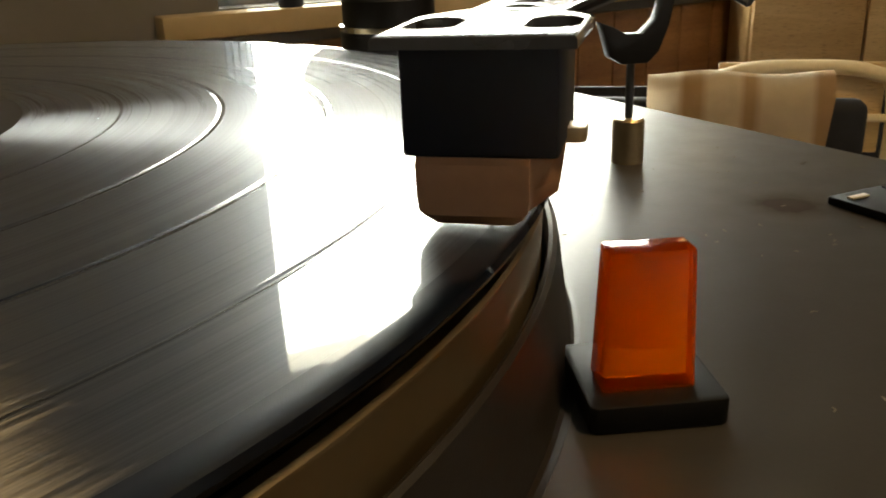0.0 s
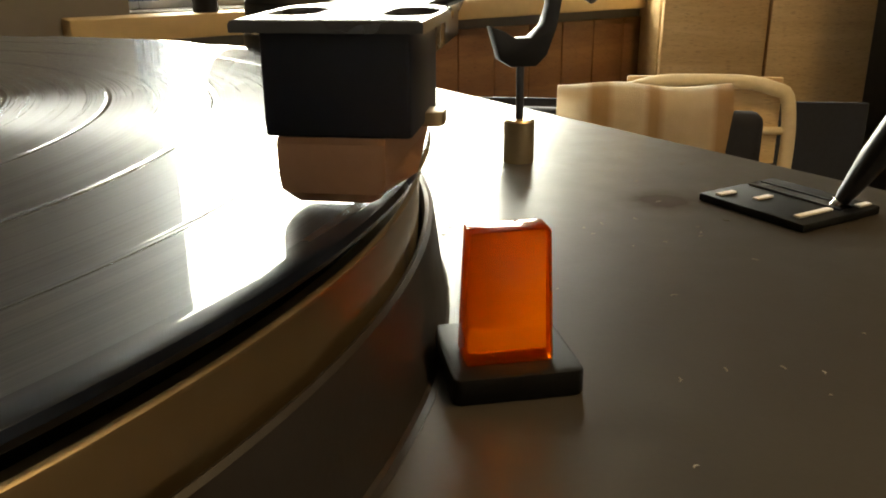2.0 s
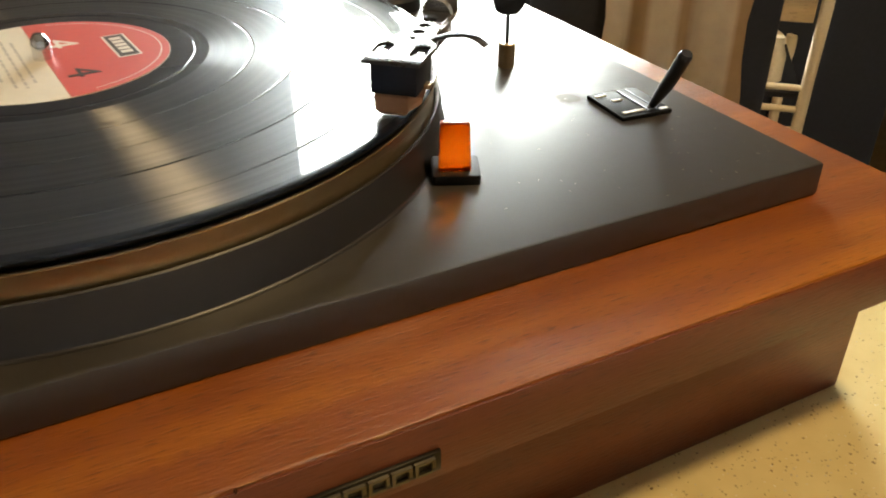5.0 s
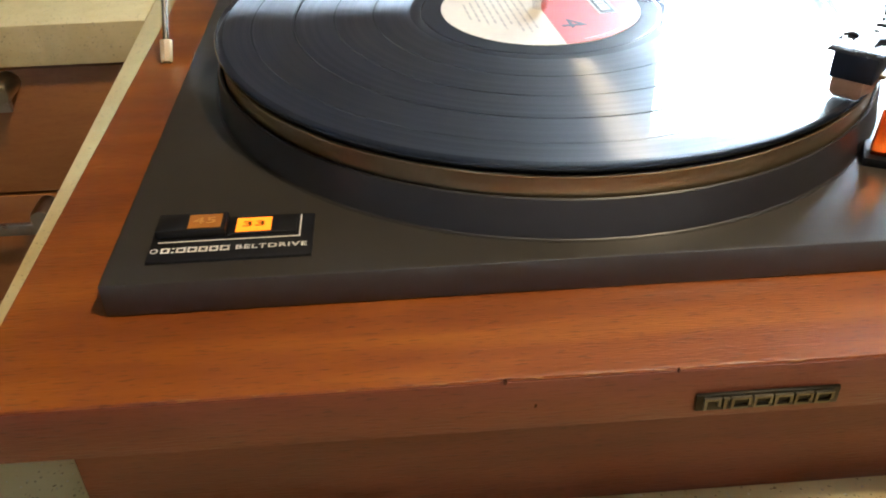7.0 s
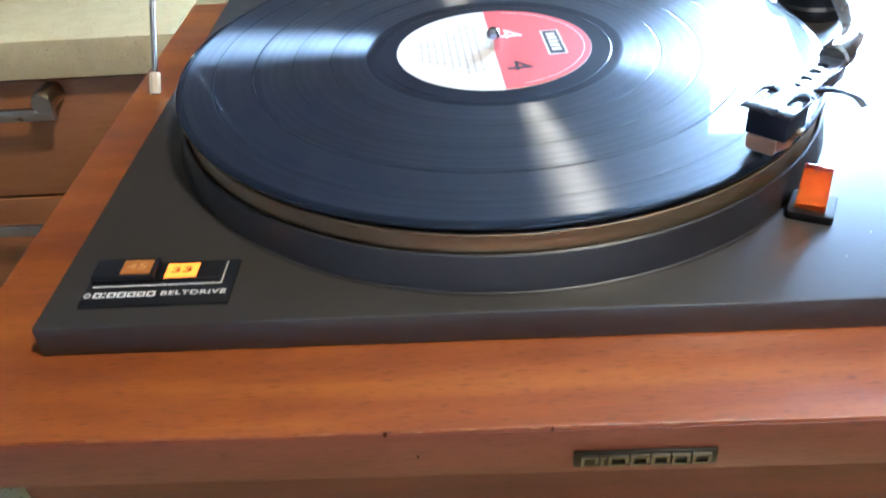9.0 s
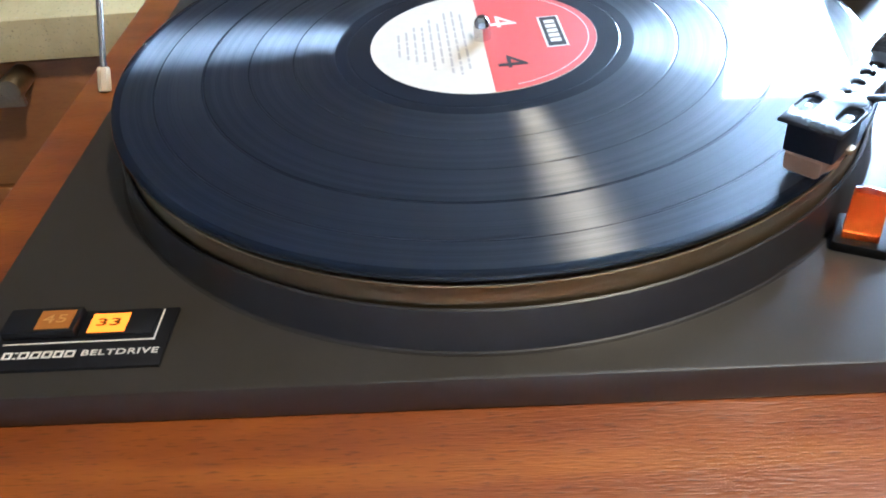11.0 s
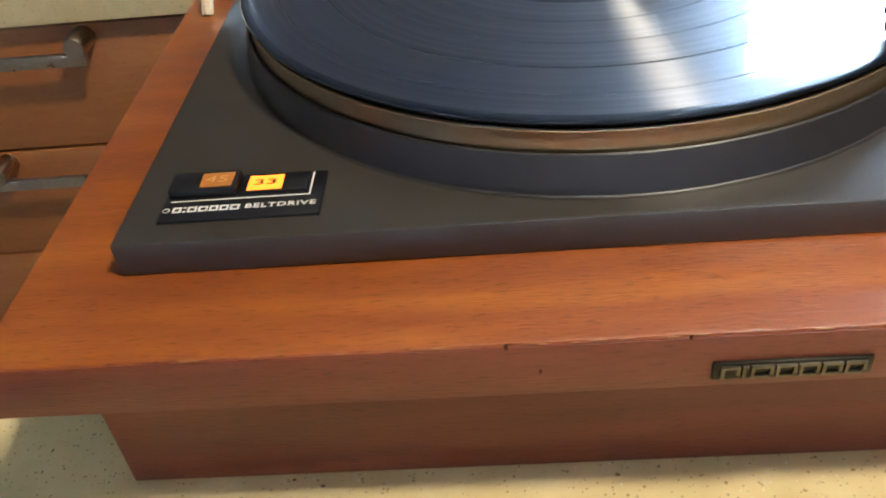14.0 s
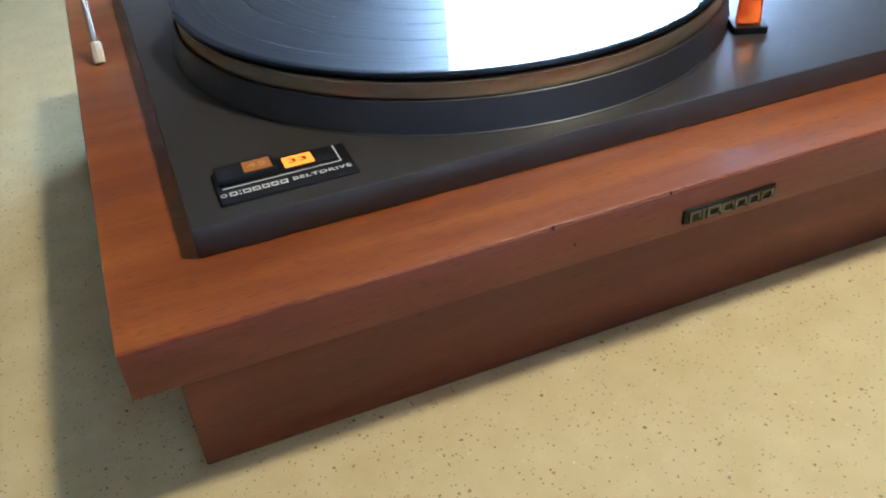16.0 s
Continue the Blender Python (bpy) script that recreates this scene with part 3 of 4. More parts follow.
bm = tube(curve_points([(0.0050, -0.0093, 0.0030), (0.0075, -0.0130, 0.0120), (0.0095, -0.0165, 0.0210), (0.0105, -0.0190, 0.0275)], 4), [0.0020 + 0.0018 * min(1, i / 4) for i in range(12)] + [0.0030], 14, 0.75)
part("lever_handle", bm, BLACK_PLASTIC, lever, "black plastic handle")

d = Vector((0.02, 0.561, 0.828)).normalized()
p0 = Vector((-0.1917, 0.0535, ZB + 0.0005))
stay = part("lid_stay", tube([p0 + d * 0.008, p0 + d * 0.30], 0.0016, 12), STEEL, player, "thin steel lid stay rod")
part("cap", tube([p0, p0 + d * 0.0015, p0 + d * 0.0115, p0 + d * 0.012], [0.0030, 0.0034, 0.0034, 0.0028], 8), CREAM_PLASTIC, stay, "cream plastic cap")

# ---------------------------------------------------------------- tonearm
# local frame of the headshell: x back towards the pivot, y to its left, z up
hs = pose(0.0929, -0.1138, -0.0005, 0, 0, 47.5)
arm = part("tonearm", tube(curve_points([(0.1350, -0.0678, 0.1512), (0.1415, -0.0600, 0.1516), (0.1468, -0.0500, 0.1522), (0.1502, -0.0390, 0.1526), (0.1535, -0.0220, 0.1532), (0.1570, -0.0020, 0.1538), (0.1620, 0.0300, 0.1545), (0.1690, 0.0700, 0.1550), (0.1725, 0.0900, 0.1550)], 6), 0.0045, 20), SATIN_SILVER, player, "S-shaped silver tonearm")
part("collar", tube([hs @ Vector((0.0560, 0.000, 0.1515)), hs @ Vector((0.0570, 0.000, 0.1515)), hs @ Vector((0.0640, 0.000, 0.1517)), hs @ Vector((0.0660, 0.000, 0.1517))], [0.0050, 0.0060, 0.0062, 0.0050], 20), STEEL, arm, "silver locking collar")


def headshell():
    """A tapered plate with turned-down edges, two slots and a row of round holes."""
    out = [(0.0, -0.0096), (0.0, 0.0096), (0.0190, 0.0100), (0.0240, 0.0086), (0.0290, 0.0058), (0.0570, 0.0050), (0.0570, -0.0054), (0.0290, -0.0064), (0.0240, -0.0088), (0.0190, -0.0100)]
    holes = []
    for y in (-0.0063, 0.0063):
        holes.append(rounded_rect(0.0070, 0.0182, y - 0.0027, y + 0.0027, 0.0025, 5))
    for x, r in ((0.0250, 0.0010), (0.0320, 0.0021), (0.0395, 0.0022), (0.0470, 0.0022)):
        holes.append([(x + r * math.cos(radians(a)), -0.0002 + r * math.sin(radians(a))) for a in range(0, 360, 20)])
    bm = bmesh.new()
    edges = []
    for loop in [out] + holes:
        vs = [bm.verts.new((x, y, 0.1522)) for x, y in loop]
        edges += [bm.edges.new((a, b)) for a, b in zip(vs, vs[1:] + vs[:1])]
    bmesh.ops.triangle_fill(bm, edges=edges, use_beauty=True)
    # clear what was filled inside the holes
    doomed = []
    for f in bm.faces:
        c = f.calc_center_median()
        for loop in holes:
            inside = False
            for (xa, ya), (xb, yb) in zip(loop, loop[1:] + loop[:1]):
                if (ya > c.y) != (yb > c.y) and c.x < (xb - xa) * (c.y - ya) / (yb - ya) + xa:
                    inside = not inside
            if inside:
                doomed.append(f)
                break
    bmesh.ops.delete(bm, geom=doomed, context="FACES_ONLY")
    r = bmesh.ops.extrude_face_region(bm, geom=list(bm.faces))
    for v in r["geom"]:
        if isinstance(v, bmesh.types.BMVert):
            v.co.z -= 0.0012
    bmesh.ops.recalc_face_normals(bm, faces=bm.faces)
    rim = [e for e in bm.edges if e.verts[0].co.z > 0.1521 and e.verts[1].co.z > 0.1521 and len(e.link_faces) == 2 and e.calc_face_angle(0) > 0.8]
    bmesh.ops.bevel(bm, geom=rim, offset=0.0004, segments=2, profile=0.5, affect="EDGES")
    add_box(bm, 0.0230, 0.0550, -0.0062, -0.0050, 0.1455, 0.1511, 0.0003)
    add_box(bm, 0.0230, 0.0550, 0.0042, 0.0056, 0.1465, 0.1511, 0.0003)
    return bm


# Black plastic lifted towards blue: lens haze put into the colour.
CARTRIDGE = simple("hazed_black_cartridge_plastic", (0.011, 0.016, 0.030), 0.45, 0.0, 0.15, 400, 0.0, 0.0, 0.4)
HEADSHELL = simple("black_lacquered_headshell", (0.022, 0.024, 0.028), 0.28, 0.0, 0.08, 700, 0.03, 0.6, 0.8)
part("headshell", headshell(), HEADSHELL, arm, "dark perforated metal headshell", hs)
part("cartridge", extrude_outline(rounded_rect(0.0030, 0.0205, -0.0078, 0.0078, 0.0006, 2), 0.1402, 0.1510, 0.0003), CARTRIDGE, arm, "black cartridge body with blue haze put into its colour", hs)
bm = bmesh.new()
slices = []
for y, low in ((-0.0050, 0.1362), (-0.0048, 0.1347), (-0.0042, 0.1337), (-0.0032, 0.1331), (-0.0020, 0.1329), (0.0034, 0.1329), (0.0046, 0.1331), (0.0056, 0.1337), (0.0062, 0.1347), (0.0064, 0.1362)):
    slices.append([bm.verts.new((x, y * (1.45 if y < 0 and x > 0.01 else 1.0), max(z, low))) for x, z in ((0.0030, 0.1402), (0.0170, 0.1402), (0.0170, 0.1385), (0.0110, 0.1343), (0.0062, 0.1329), (0.0038, 0.1331), (0.0027, 0.1343), (0.0025, 0.1396))])
for a, b in zip(slices, slices[1:]):
    for k in range(8):
        bm.faces.new((a[k], a[(k + 1) % 8], b[(k + 1) % 8], b[k]))
bm.faces.new(slices[0])
bm.faces.new(slices[-1])
bmesh.ops.recalc_face_normals(bm, faces=bm.faces)
part("stylus_holder", bm, BEIGE_PLASTIC, arm, "beige stylus holder", hs)
part("stylus", tube([(0.0110, 0.0, 0.1343), (0.0084, 0.0, 0.1322)], [0.0006, 0.0003], 8), STEEL, arm, "", hs)
part("cartridge_clip", extrude_outline(rounded_rect(0.0115, 0.0155, -0.0098, -0.0060, 0.001, 3), 0.1398, 0.1414, 0.0002), BRASS, arm, "brass mounting nut", hs)
for y in (-0.0063, 0.0063):
    part("screw", lathe([(0.0, 0.1490), (0.0015, 0.1490), (0.0015, 0.1506), (0.0011, 0.1511), (0.0, 0.1511)], 16), STEEL, arm, "chrome mounting screw", hs @ pose(0.0135, y, 0))
part("finger_lift", tube(curve_points([(0.0260, -0.0060, 0.1515), (0.0255, -0.0100, 0.1532), (0.0245, -0.0150, 0.1548), (0.0230, -0.0215, 0.1550), (0.0215, -0.0260, 0.1530)], 5), [0.0022] * 12 + [0.0017] * 9, 10, 0.4), BLACK_METAL, arm, "curved black finger lift", hs)
pv = pose(0.1850, 0.0930, 0)
part("pivot_base", lathe([(0.0, ZP), (0.0190, ZP), (0.0190, 0.1110), (0.0170, 0.1125), (0.0170, 0.1290), (0.0160, 0.1300), (0.0160, 0.1400), (0.0140, 0.1415), (0.0, 0.1415)], 40), BLACK_PLASTIC, player, "black tonearm pivot base", pv)
part("pivot_ring", lathe([(0.0158, 0.1298), (0.0172, 0.1300), (0.0172, 0.1318), (0.0158, 0.1322)], 40), CHROME, player, "thin chrome ring", pv)
part("pivot_yoke", extrude_outline(rounded_rect(-0.0110, 0.0110, -0.0120, 0.0120, 0.003, 4), 0.1415, 0.1600, 0.001), BLACK_METAL, player, "black pivot housing", pv)
part("adjusting_knob", tube([(-0.0180, 0.006, 0.1190), (-0.0260, 0.009, 0.1190), (-0.0265, 0.0092, 0.1190)], [0.0022, 0.0026, 0.0020], 12), STEEL, player, "", pv)
part("adjusting_screw", tube([(0.0050, -0.0205, 0.1130), (0.0050, -0.0215, 0.1180), (0.0050, -0.0190, 0.1230)], [0.0012, 0.0010, 0.0010], 10), CHROME, player, "", pv)
part("counterweight", tube([(0.1755, 0.1050, 0.1555), (0.1760, 0.1060, 0.1555), (0.1800, 0.1330, 0.1555), (0.1802, 0.1345, 0.1555)], [0.0110, 0.0130, 0.0130, 0.0110], 28), BLACK_METAL, arm, "dark metal counterweight")
part("rear_shaft", tube([(0.1725, 0.0900, 0.1550), (0.1770, 0.1180, 0.1555)], 0.0040, 12), STEEL, arm)

# ---------------------------------------------------------------- kitchen units
setting("worktop_return", extrude_outline([(-1.60, 0.38), (-0.2917, 0.38), (-0.2985, 0.62), (-0.3091, 1.0), (-1.60, 1.0)], -0.04, 0.0, 0.002), QUARTZ, "cream quartz worktop over brown drawers")
setting("worktop_corner", extrude_outline([(-0.2980, 0.6205), (0.36, 0.6205), (0.36, 1.0), (-0.3086, 1.0)], -0.04, 0.0, 0.002), QUARTZ, "cream quartz worktop running on behind the player")
cab = thing("base_cabinet", "brown veneered base cabinet under the cream worktop", "cabinet")
part("carcass", box(-0.262, 0.335, -0.58, 0.98, ZF + 0.1, -0.0405), CABINET_WOOD, cab)
part("kickboard", box(-0.22, 0.30, -0.54, 0.96, ZF, ZF + 0.1), BLACK_PLASTIC, cab)
HANDLE_STEEL = simple("brushed_nickel", (0.42, 0.38, 0.32), 0.3, 1.0, 0.15, 400)
unit = thing("drawer_cabinet", "brown veneered drawer unit with brushed nickel bar handles", "cabinet")
part("carcass", box(-1.30, -0.285, 0.418, 0.98, ZF + 0.1, -0.0405), CABINET_WOOD, unit)
part("kickboard", box(-1.30, -0.285, 0.46, 0.96, ZF, ZF + 0.1), BLACK_PLASTIC, unit)
top = -0.044
for h in (0.138, 0.139, 0.142, 0.210):
    drawer = part("drawer_front", box(-1.00, -0.300, 0.396, 0.4175, top - h, top - 0.004, 0.0012), CABINET_WOOD, unit)
    z = top - 0.028
    bm = bmesh.new()
    add_box(bm, -0.600, -0.428, 0.3660, 0.3720, z - 0.0065, z + 0.0065, 0.0012)
    for x in (-0.571, -0.436):
        add_tube(bm, [(x, 0.3965, z + 0.012), (x, 0.3690, z + 0.012), (x, 0.3640, z + 0.012)], [0.0110, 0.0115, 0.0100], 20)
    part("handle", bm, HANDLE_STEEL, drawer, "brushed nickel bar handle")
    top -= h

# ---------------------------------------------------------------- window and far side of the room
setting("window_sill", box(WX0 - 0.10, WX1 + 0.06, WY - 0.055, WY + 0.02, 0.022, 0.058, 0.004), SILL_PAINT, "tan painted window sill")
win = tagged(new("window_1"), "white framed window with bright daylight behind", kind="structure")
for x0, x1, z0, z1 in ((WX0, WX0 + 0.035, WZ0, WZ1), (WX1 - 0.035, WX1, WZ0, WZ1), (WX0 + 0.035, WX1 - 0.035, WZ0, WZ0 + 0.035), (WX0 + 0.035, WX1 - 0.035, WZ1 - 0.035, WZ1)):
    part("window_frame", box(x0, x1, WY + 0.07, WY + 0.11, z0, z1, 0.003), FRAME_PAINT, win)


def sheer(name, color, through_color):
    """Thin cloth that lets part of the daylight through."""
    m, nt, b, n, l = node_mat(name)
    v = mapped(nt)
    weave = noise_tex(nt, v, 700, 3)
    l.new(ramp(nt, weave, [(0.3, tuple(c * 0.9 for c in color)), (0.7, color)]), b.inputs["Base Color"])
    b.inputs["Roughness"].default_value = 0.9
    tr = n.new("ShaderNodeBsdfTranslucent")
    tr.inputs["Color"].default_value = (*through_color, 1)
    mx = n.new("ShaderNodeMixShader")
    mx.inputs[0].default_value = 0.65
    l.new(b.outputs[0], mx.inputs[1])
    l.new(tr.outputs[0], mx.inputs[2])
    l.new(mx.outputs[0], n["Material Output"].inputs["Surface"])
    return m


BLIND_CLOTH = sheer("pale_blind_cloth", (0.62, 0.64, 0.66), (0.27, 0.295, 0.33))
CURTAIN_CLOTH = sheer("blue_grey_curtain_cloth", (0.25, 0.29, 0.36), (0.12, 0.15, 0.20))
blind = thing("roller_blind", "pale roller blind half drawn over a bright window", "blind", pose(0, WY - 0.02, 0))
part("cloth", box(WX0 - 0.012, WX1 + 0.015, -0.0008, 0.0008, 0.868, 1.455), BLIND_CLOTH, blind, "pale daylit blind cloth")
part("bottom_rail", box(WX0 - 0.012, WX1 + 0.015, -0.006, 0.006, 0.850, 0.868, 0.004, 3), FRAME_PAINT, blind, "slim white bottom rail")
part("roller", tube([(WX0 - 0.02, 0, 1.475), (WX1 + 0.022, 0, 1.475)], 0.018, 20), FRAME_PAINT, blind)
bm = bmesh.new()
cols = []
for i in range(25):
    x = WX0 - 0.004 + 0.060 * i / 24
    y = 0.006 * math.sin(i * 1.31)
    cols.append([bm.verts.new((x + 0.002 * math.sin(k * 1.7), y * (0.8 + 0.05 * k), z)) for k, z in enumerate((0.075, 0.25, 0.45, 0.65, 0.85, 1.43))])
for a, b in zip(cols, cols[1:]):
    for k in range(5):
        bm.faces.new((a[k], b[k], b[k + 1], a[k + 1]))
bmesh.ops.solidify(bm, geom=list(bm.faces), thickness=0.0012)
bmesh.ops.recalc_face_normals(bm, faces=bm.faces)
curtain = mesh_object("curtain", bm, CURTAIN_CLOTH)
curtain.matrix_world = pose(0, WY + 0.03, 0)
tagged(curtain, "narrow gathered blue-grey curtain beside the window", "curtain")
PANEL_WOOD = wood("orange_brown_panel", (0.22, 0.10, 0.042), (0.31, 0.15, 0.064), (0.40, 0.20, 0.085), 0.5, radians(90), 0.6)
pan = tagged(new("wall_panelling"), "orange-brown boarded panelling below the window", kind="structure")
bm0 = box(-0.0435, 0.0435, -0.012, 0.0, 0.0, 0.90, 0.002)
board = part("board", bm0, PANEL_WOOD, pan, "", pose(0.36, WY - 0.002, ZF))
for i in range(1, 24):
    o = new("board", board.data)
    o.parent = pan
    o.matrix_local = pose(0.36 + 0.09 * i, WY - 0.002, ZF)

NAVY = simple("navy_black_fabric", (0.010, 0.013, 0.022), 0.8, 0.0, 0.25, 200, 0.2)


def towelling():
    """Cream looped cloth with broad tan bands across its width."""
    m, nt, b, n, l = node_mat("cream_banded_towelling")
    v = mapped(nt)
    loops, soft = noise_tex(nt, v, 900, 4), noise_tex(nt, v, 60, 3)
    sep = n.new("ShaderNodeSeparateXYZ")
    l.new(v, sep.inputs[0])
    band = n.new("ShaderNodeMath")
    band.operation = "MULTIPLY_ADD"
    band.inputs[1].default_value, band.inputs[2].default_value = 6.6667, 0.5
    l.new(sep.outputs[0], band.inputs[0])
    cream, tan = (0.86, 0.77, 0.64), (0.60, 0.42, 0.25)
    c = ramp(nt, band.outputs[0], [(0.0, cream), (0.17, cream), (0.21, tan), (0.29, tan), (0.34, cream), (0.50, cream), (0.54, tan), (0.58, tan), (0.63, cream), (0.88, cream), (0.92, tan)])
    c = mix(nt, 0.5, c, ramp(nt, soft, [(0.3, (0.82, 0.8, 0.78)), (0.7, (1, 1, 1))]), "MULTIPLY")
    l.new(c, b.inputs["Base Color"])
    b.inputs["Roughness"].default_value = 0.95
    bump(nt, b, loops, 0.6, 0.0008)
    return m


TOWEL = towelling()
CREAM_TUBE = simple("cream_enamelled_tube", (0.72, 0.60, 0.40), 0.4, 0.0, 0.08, 200)
LIGHT_WOOD = wood("light_wood", (0.50, 0.33, 0.16), (0.60, 0.41, 0.21), (0.68, 0.49, 0.27), 0.5, radians(90), 0.5)
DARK_WOOD = wood("dark_wood", (0.02, 0.013, 0.009), (0.032, 0.021, 0.014), (0.045, 0.03, 0.02), 0.5, radians(90), 0.5)


def draped_cloth(w, drop, bar, seed):
    """A folded cloth hung over a rail along x, with soft vertical folds."""
    random.seed(seed)
    bm = bmesh.new()
    nx = 28
    prof = [(bar + 0.004, -drop)] + [(bar + 0.004, -drop * (1 - k / 6)) for k in range(1, 6)] + [((bar + 0.004) * math.cos(radians(a)), (bar + 0.004) * math.sin(radians(a))) for a in range(0, 181, 20)] + [(-bar - 0.004, -drop * 0.8 * k / 6) for k in range(1, 7)]
    rows_ = []
    for j, (y, z) in enumerate(prof):
        row = []
        for i in range(nx + 1):
            x = -w / 2 + w * i / nx
            fold = 0.007 + 0.0065 * math.sin(x * 95 + seed) + 0.003 * math.sin(x * 190 + 2)
            k = min(1, max(0, -z / 0.06))
            row.append(bm.verts.new((x + 0.006 * k * math.sin(j + x * 20), y + fold * k * (1 if y > 0 else -1), z + 0.002 * math.sin(x * 60 + seed))))
        rows_.append(row)
    for a, b in zip(rows_, rows_[1:]):
        for i in range(nx):
            bm.faces.new((a[i], a[i + 1], b[i + 1], b[i]))
    r = bmesh.ops.solidify(bm, geom=list(bm.faces), thickness=0.006)
    bmesh.ops.recalc_face_normals(bm, faces=bm.faces)
    return bm


# a black chair with a cream towel over its back
cm = pose(0.63, 0.33, 0, 0, 0, -43)
chair = thing("chair", "black upholstered chair with a towel over its back", "chair", cm)
part("backrest", box(-0.16, 0.10, -0.014, 0.014, -0.42, 0.018, 0.010, 3), NAVY, chair, "navy black padded backrest")
part("seat", box(-0.20, 0.20, -0.42, 0.0, -0.50, -0.44, 0.015, 3), NAVY, chair)
for x, y in ((-0.17, -0.39), (0.17, -0.39), (-0.17, -0.02), (0.17, -0.02)):
    part("leg", tube([(x, y, -0.50), (x * 1.06, y, ZF)], [0.014, 0.011], 12), BLACK_METAL, chair)
towel = mesh_object("towel", draped_cloth(0.150, 0.30, 0.016, 3), TOWEL)
towel.matrix_world = cm @ pose(-0.004, 0, 0.020)
tagged(towel, "cream towel with soft folds hung over a black chair", "towel")

# a cream tubular rack
rm = pose(0.845, 0.44, 0, 0, 0, -42)
rack = thing("metal_rack", "cream enamelled tubular rack standing on the floor", "rack", rm)
for y, h in ((0.0, 0.0), (0.22, -0.17)):
    part("side_frame", tube(curve_points([(-0.095, y, ZF), (-0.095, y, -0.22), (-0.095, y, -0.03 + h), (-0.070, y, 0.004 + h), (0.0, y, 0.010 + h), (0.070, y, 0.004 + h), (0.095, y, -0.03 + h), (0.095, y, -0.22), (0.095, y, ZF)], 6), 0.008, 14), CREAM_TUBE, rack)
for z in (-0.045, -0.17, -0.20, -0.23):
    part("rail", tube([(-0.095, 0.0, z), (0.095, 0.0, z)], 0.0045, 10), CREAM_TUBE, rack)
part("back_panel", box(-0.086, 0.086, 0.006, 0.012, -0.085, 0.014, 0.002), LIGHT_WOOD, rack, "tan back panel")
part("backing", box(-0.34, 0.26, 0.232, 0.240, -0.86, -0.052, 0.002), NAVY, rack, "navy black fabric backing sheet")
part("shelf", box(-0.09, 0.09, 0.0, 0.22, -0.185, -0.178), BLACK_PLASTIC, rack, "dark shelf")
bag = mesh_object("bag", box(-0.075, 0.03, 0.06, 0.20, -0.178, -0.09, 0.02, 3), NAVY)
bag.matrix_world = rm
tagged(bag, "dark soft bag lying on the rack shelf", "bag")
bottle = mesh_object("bottle", lathe([(0, 0), (0.014, 0), (0.014, 0.035), (0.008, 0.05), (0.008, 0.06), (0, 0.06)], 20), CREAM_PLASTIC)
bottle.matrix_world = rm @ pose(0.055, 0.05, -0.178)
tagged(bottle, "small cream plastic bottle on the rack shelf", "bottle")

cup = thing("cupboard", "light wooden cupboard standing against the wall", "cupboard", pose(1.62, 0.92, 0, 0, 0, -35))
part("carcass", box(-0.22, 0.22, 0.0, 0.30, ZF, 0.42, 0.004), LIGHT_WOOD, cup)
for x0, x1 in ((-0.215, -0.003), (0.003, 0.215)):
    part("door", box(x0, x1, -0.018, 0.0, ZF + 0.06, 0.41, 0.003), LIGHT_WOOD, cup)
ward = thing("wardrobe", "tall dark wooden wardrobe against the side wall", "wardrobe", pose(1.55, 0.22, 0, 0, 0, -60))
part("carcass", box(-0.30, 1.30, 0.0, 0.45, ZF, 1.4, 0.004), DARK_WOOD, ward)
for x0, x1 in ((-0.295, 0.230), (0.236, 0.762), (0.768, 1.295)):
    part("door", box(x0, x1, -0.018, 0.0, ZF + 0.06, 1.39, 0.003), DARK_WOOD, ward)
jar = mesh_object("bottle", lathe([(0, 0), (0.019, 0), (0.020, 0.004), (0.020, 0.13), (0.012, 0.16), (0.011, 0.19), (0, 0.19)], 24), NAVY)
jar.matrix_world = pose(0.535, WY - 0.028, 0.058)
tagged(jar, "dark bottle standing on the window sill", "bottle")

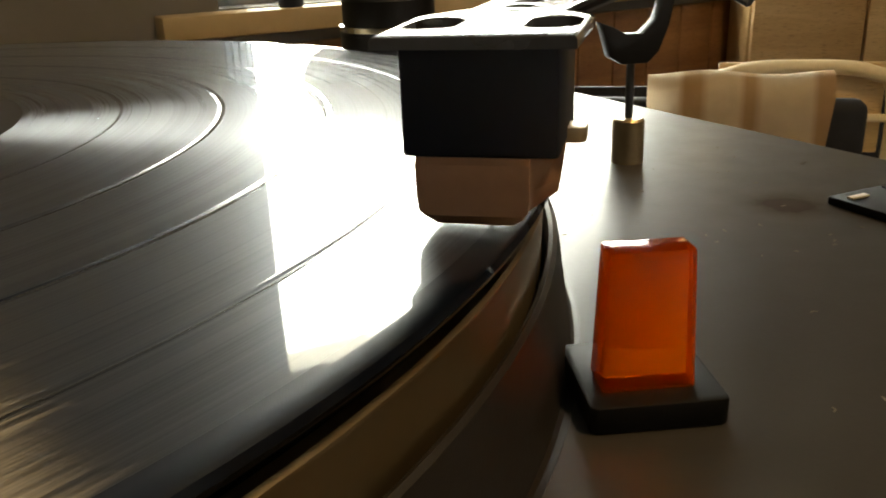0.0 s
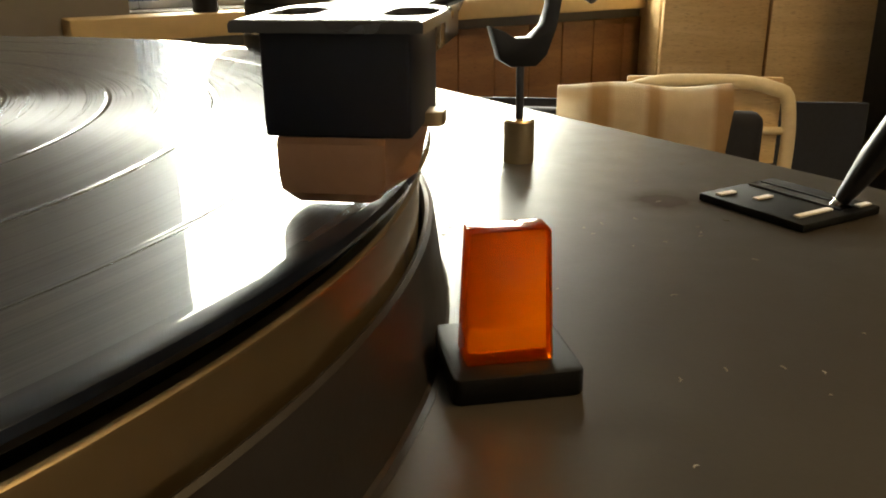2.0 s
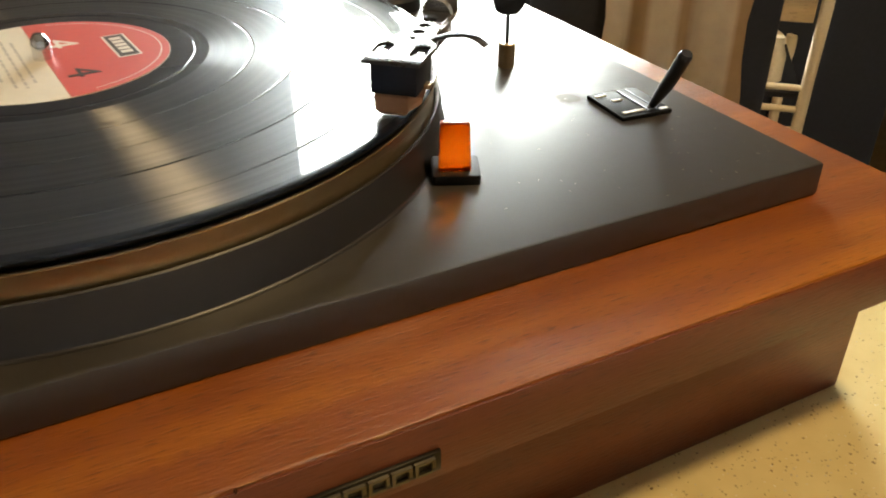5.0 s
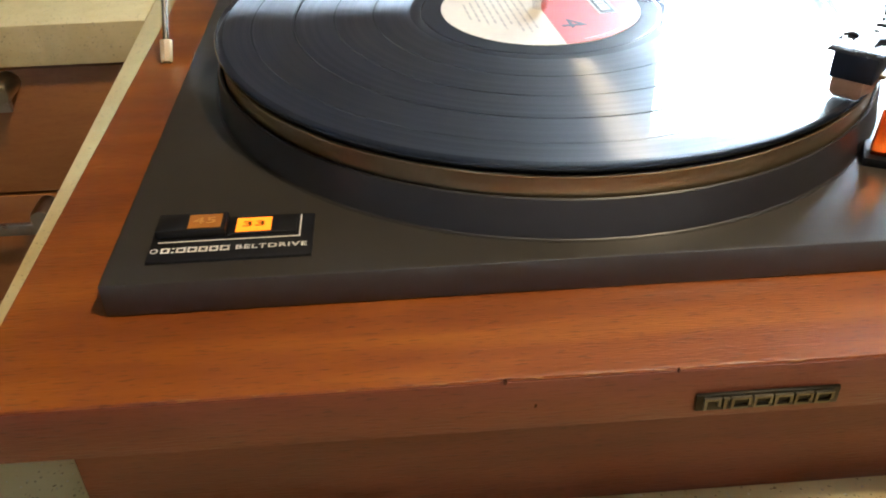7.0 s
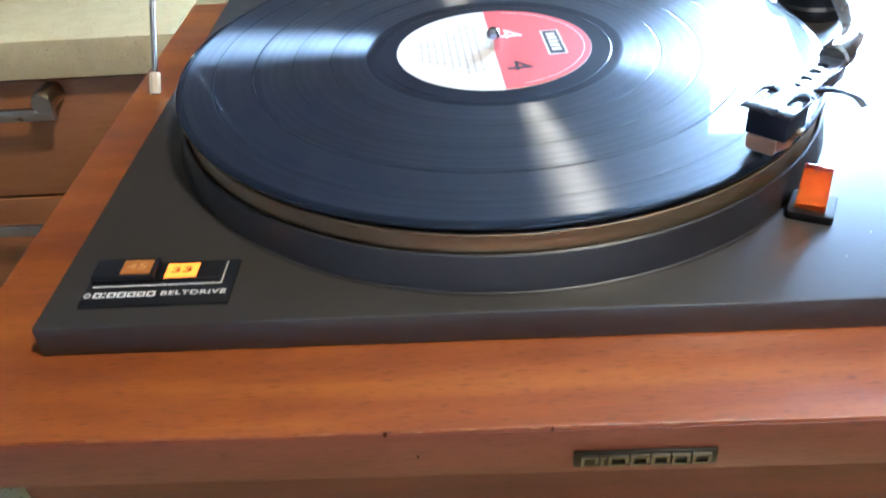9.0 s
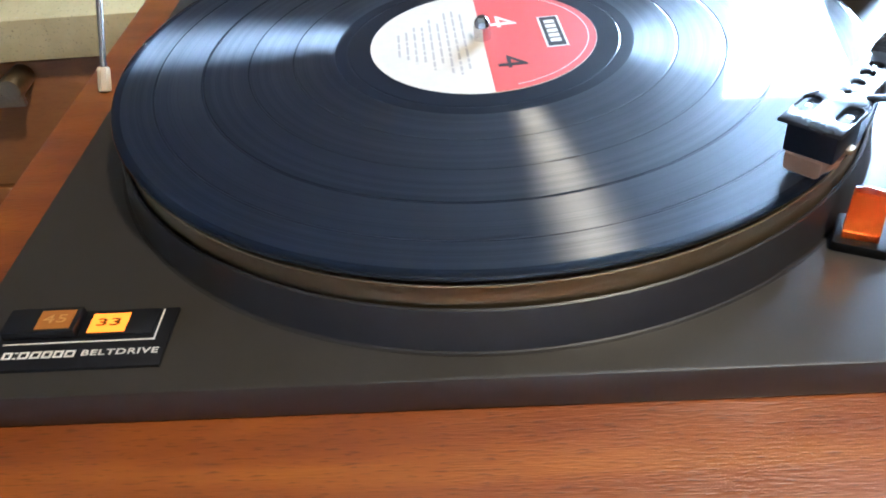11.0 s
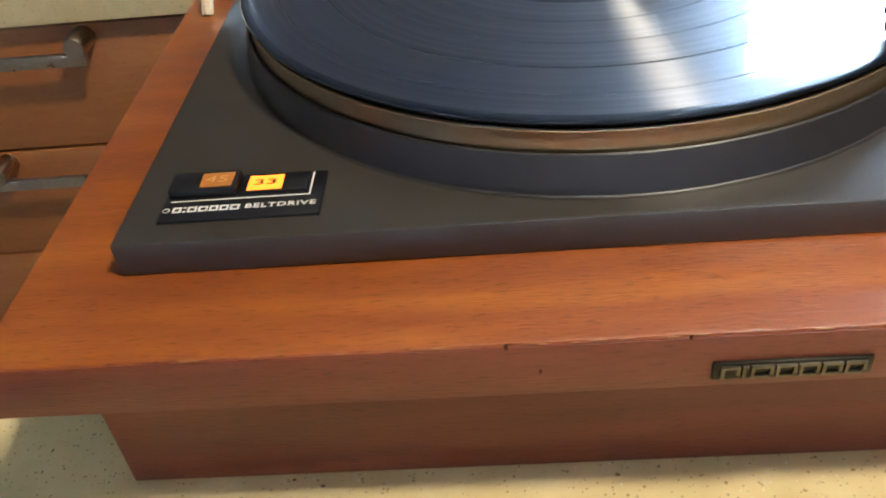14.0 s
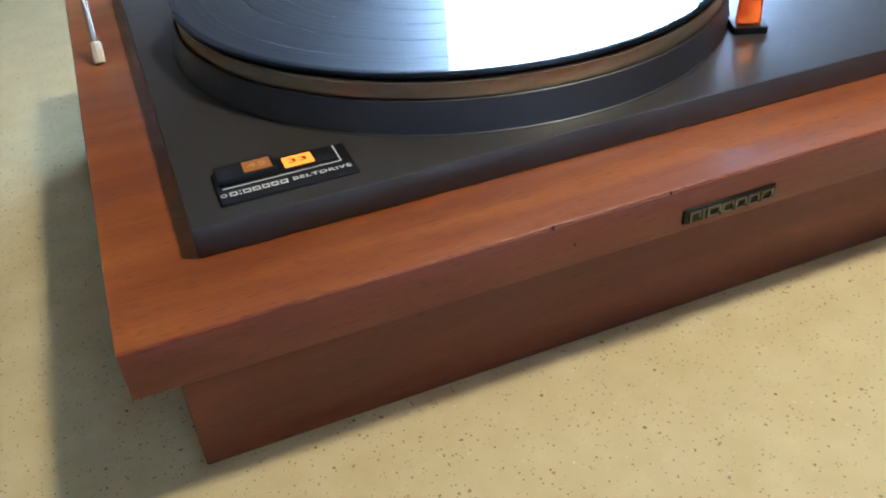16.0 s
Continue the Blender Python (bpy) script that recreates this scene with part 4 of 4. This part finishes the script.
# ---------------------------------------------------------------- wear and dust
CHIP = simple("bruised_wood", (0.06, 0.018, 0.007), 0.8, 0.0, 0.2, 400, 0.0, 0.0, 0.1)
random.seed(11)
for x, z, r in ((-0.0428, ZB - 0.0008, 0.0013), (0.0105, ZB - 0.0006, 0.0009), (-0.0330, 0.0795, 0.0010)):
    bm = bmesh.new()
    bmesh.ops.create_icosphere(bm, subdivisions=2, radius=1.0)
    for v in bm.verts:
        v.co = Vector((v.co.x * r * 0.55, v.co.y * 0.0007, v.co.z * r)) * random.uniform(0.8, 1.15)
    part("dent", bm, CHIP, player, "", pose(x, BY0 + 0.0002, z))
NICK = simple("bare_wood_nick", (0.36, 0.15, 0.045), 0.6, 0.0, 0.2, 500)
bm = bmesh.new()
for i in range(16):
    x = random.triangular(-0.16, 0.06, -0.04)
    w, h = random.uniform(0.0008, 0.0035), random.uniform(0.00015, 0.0004)
    bmesh.ops.create_icosphere(bm, subdivisions=1, radius=1.0, matrix=pose(x, BY0 + random.uniform(0.0003, 0.0010), ZB - 0.0003) @ Matrix.Diagonal((w, h, h, 1)))
tagged(part("worn_edge", bm, NICK, player, "pale nicks along the worn front edge"), kind="stuff")
bm = bmesh.new()
for i in range(70):
    x, y = random.uniform(0.12, 0.24), random.uniform(-0.158, -0.02)
    l0, a = random.uniform(0.0002, 0.0007), random.uniform(0, math.pi)
    c = Vector((x, y, ZP + 0.0001))
    u_ = Vector((math.cos(a), math.sin(a), 0)) * l0
    w_ = Vector((-math.sin(a), math.cos(a), 0)) * 0.00012
    bend = w_ * random.uniform(-3, 3)
    pts = [c - u_ - w_, c + bend - w_, c + u_ - w_, c + u_ + w_, c + bend + w_, c - u_ + w_]
    lo = [bm.verts.new(p) for p in pts]
    hi = [bm.verts.new(p + Vector((0, 0, 0.0001))) for p in pts]
    bm.faces.new(hi)
    for k in range(6):
        bm.faces.new((lo[k], lo[(k + 1) % 6], hi[(k + 1) % 6], hi[k]))
DUST = simple("pale_lint", (0.30, 0.27, 0.22), 0.9, 0, 0.1, 500)
tagged(mesh_object("dust", bm, DUST, False), "pale specks of lint on the dark deck", "dust", kind="stuff")
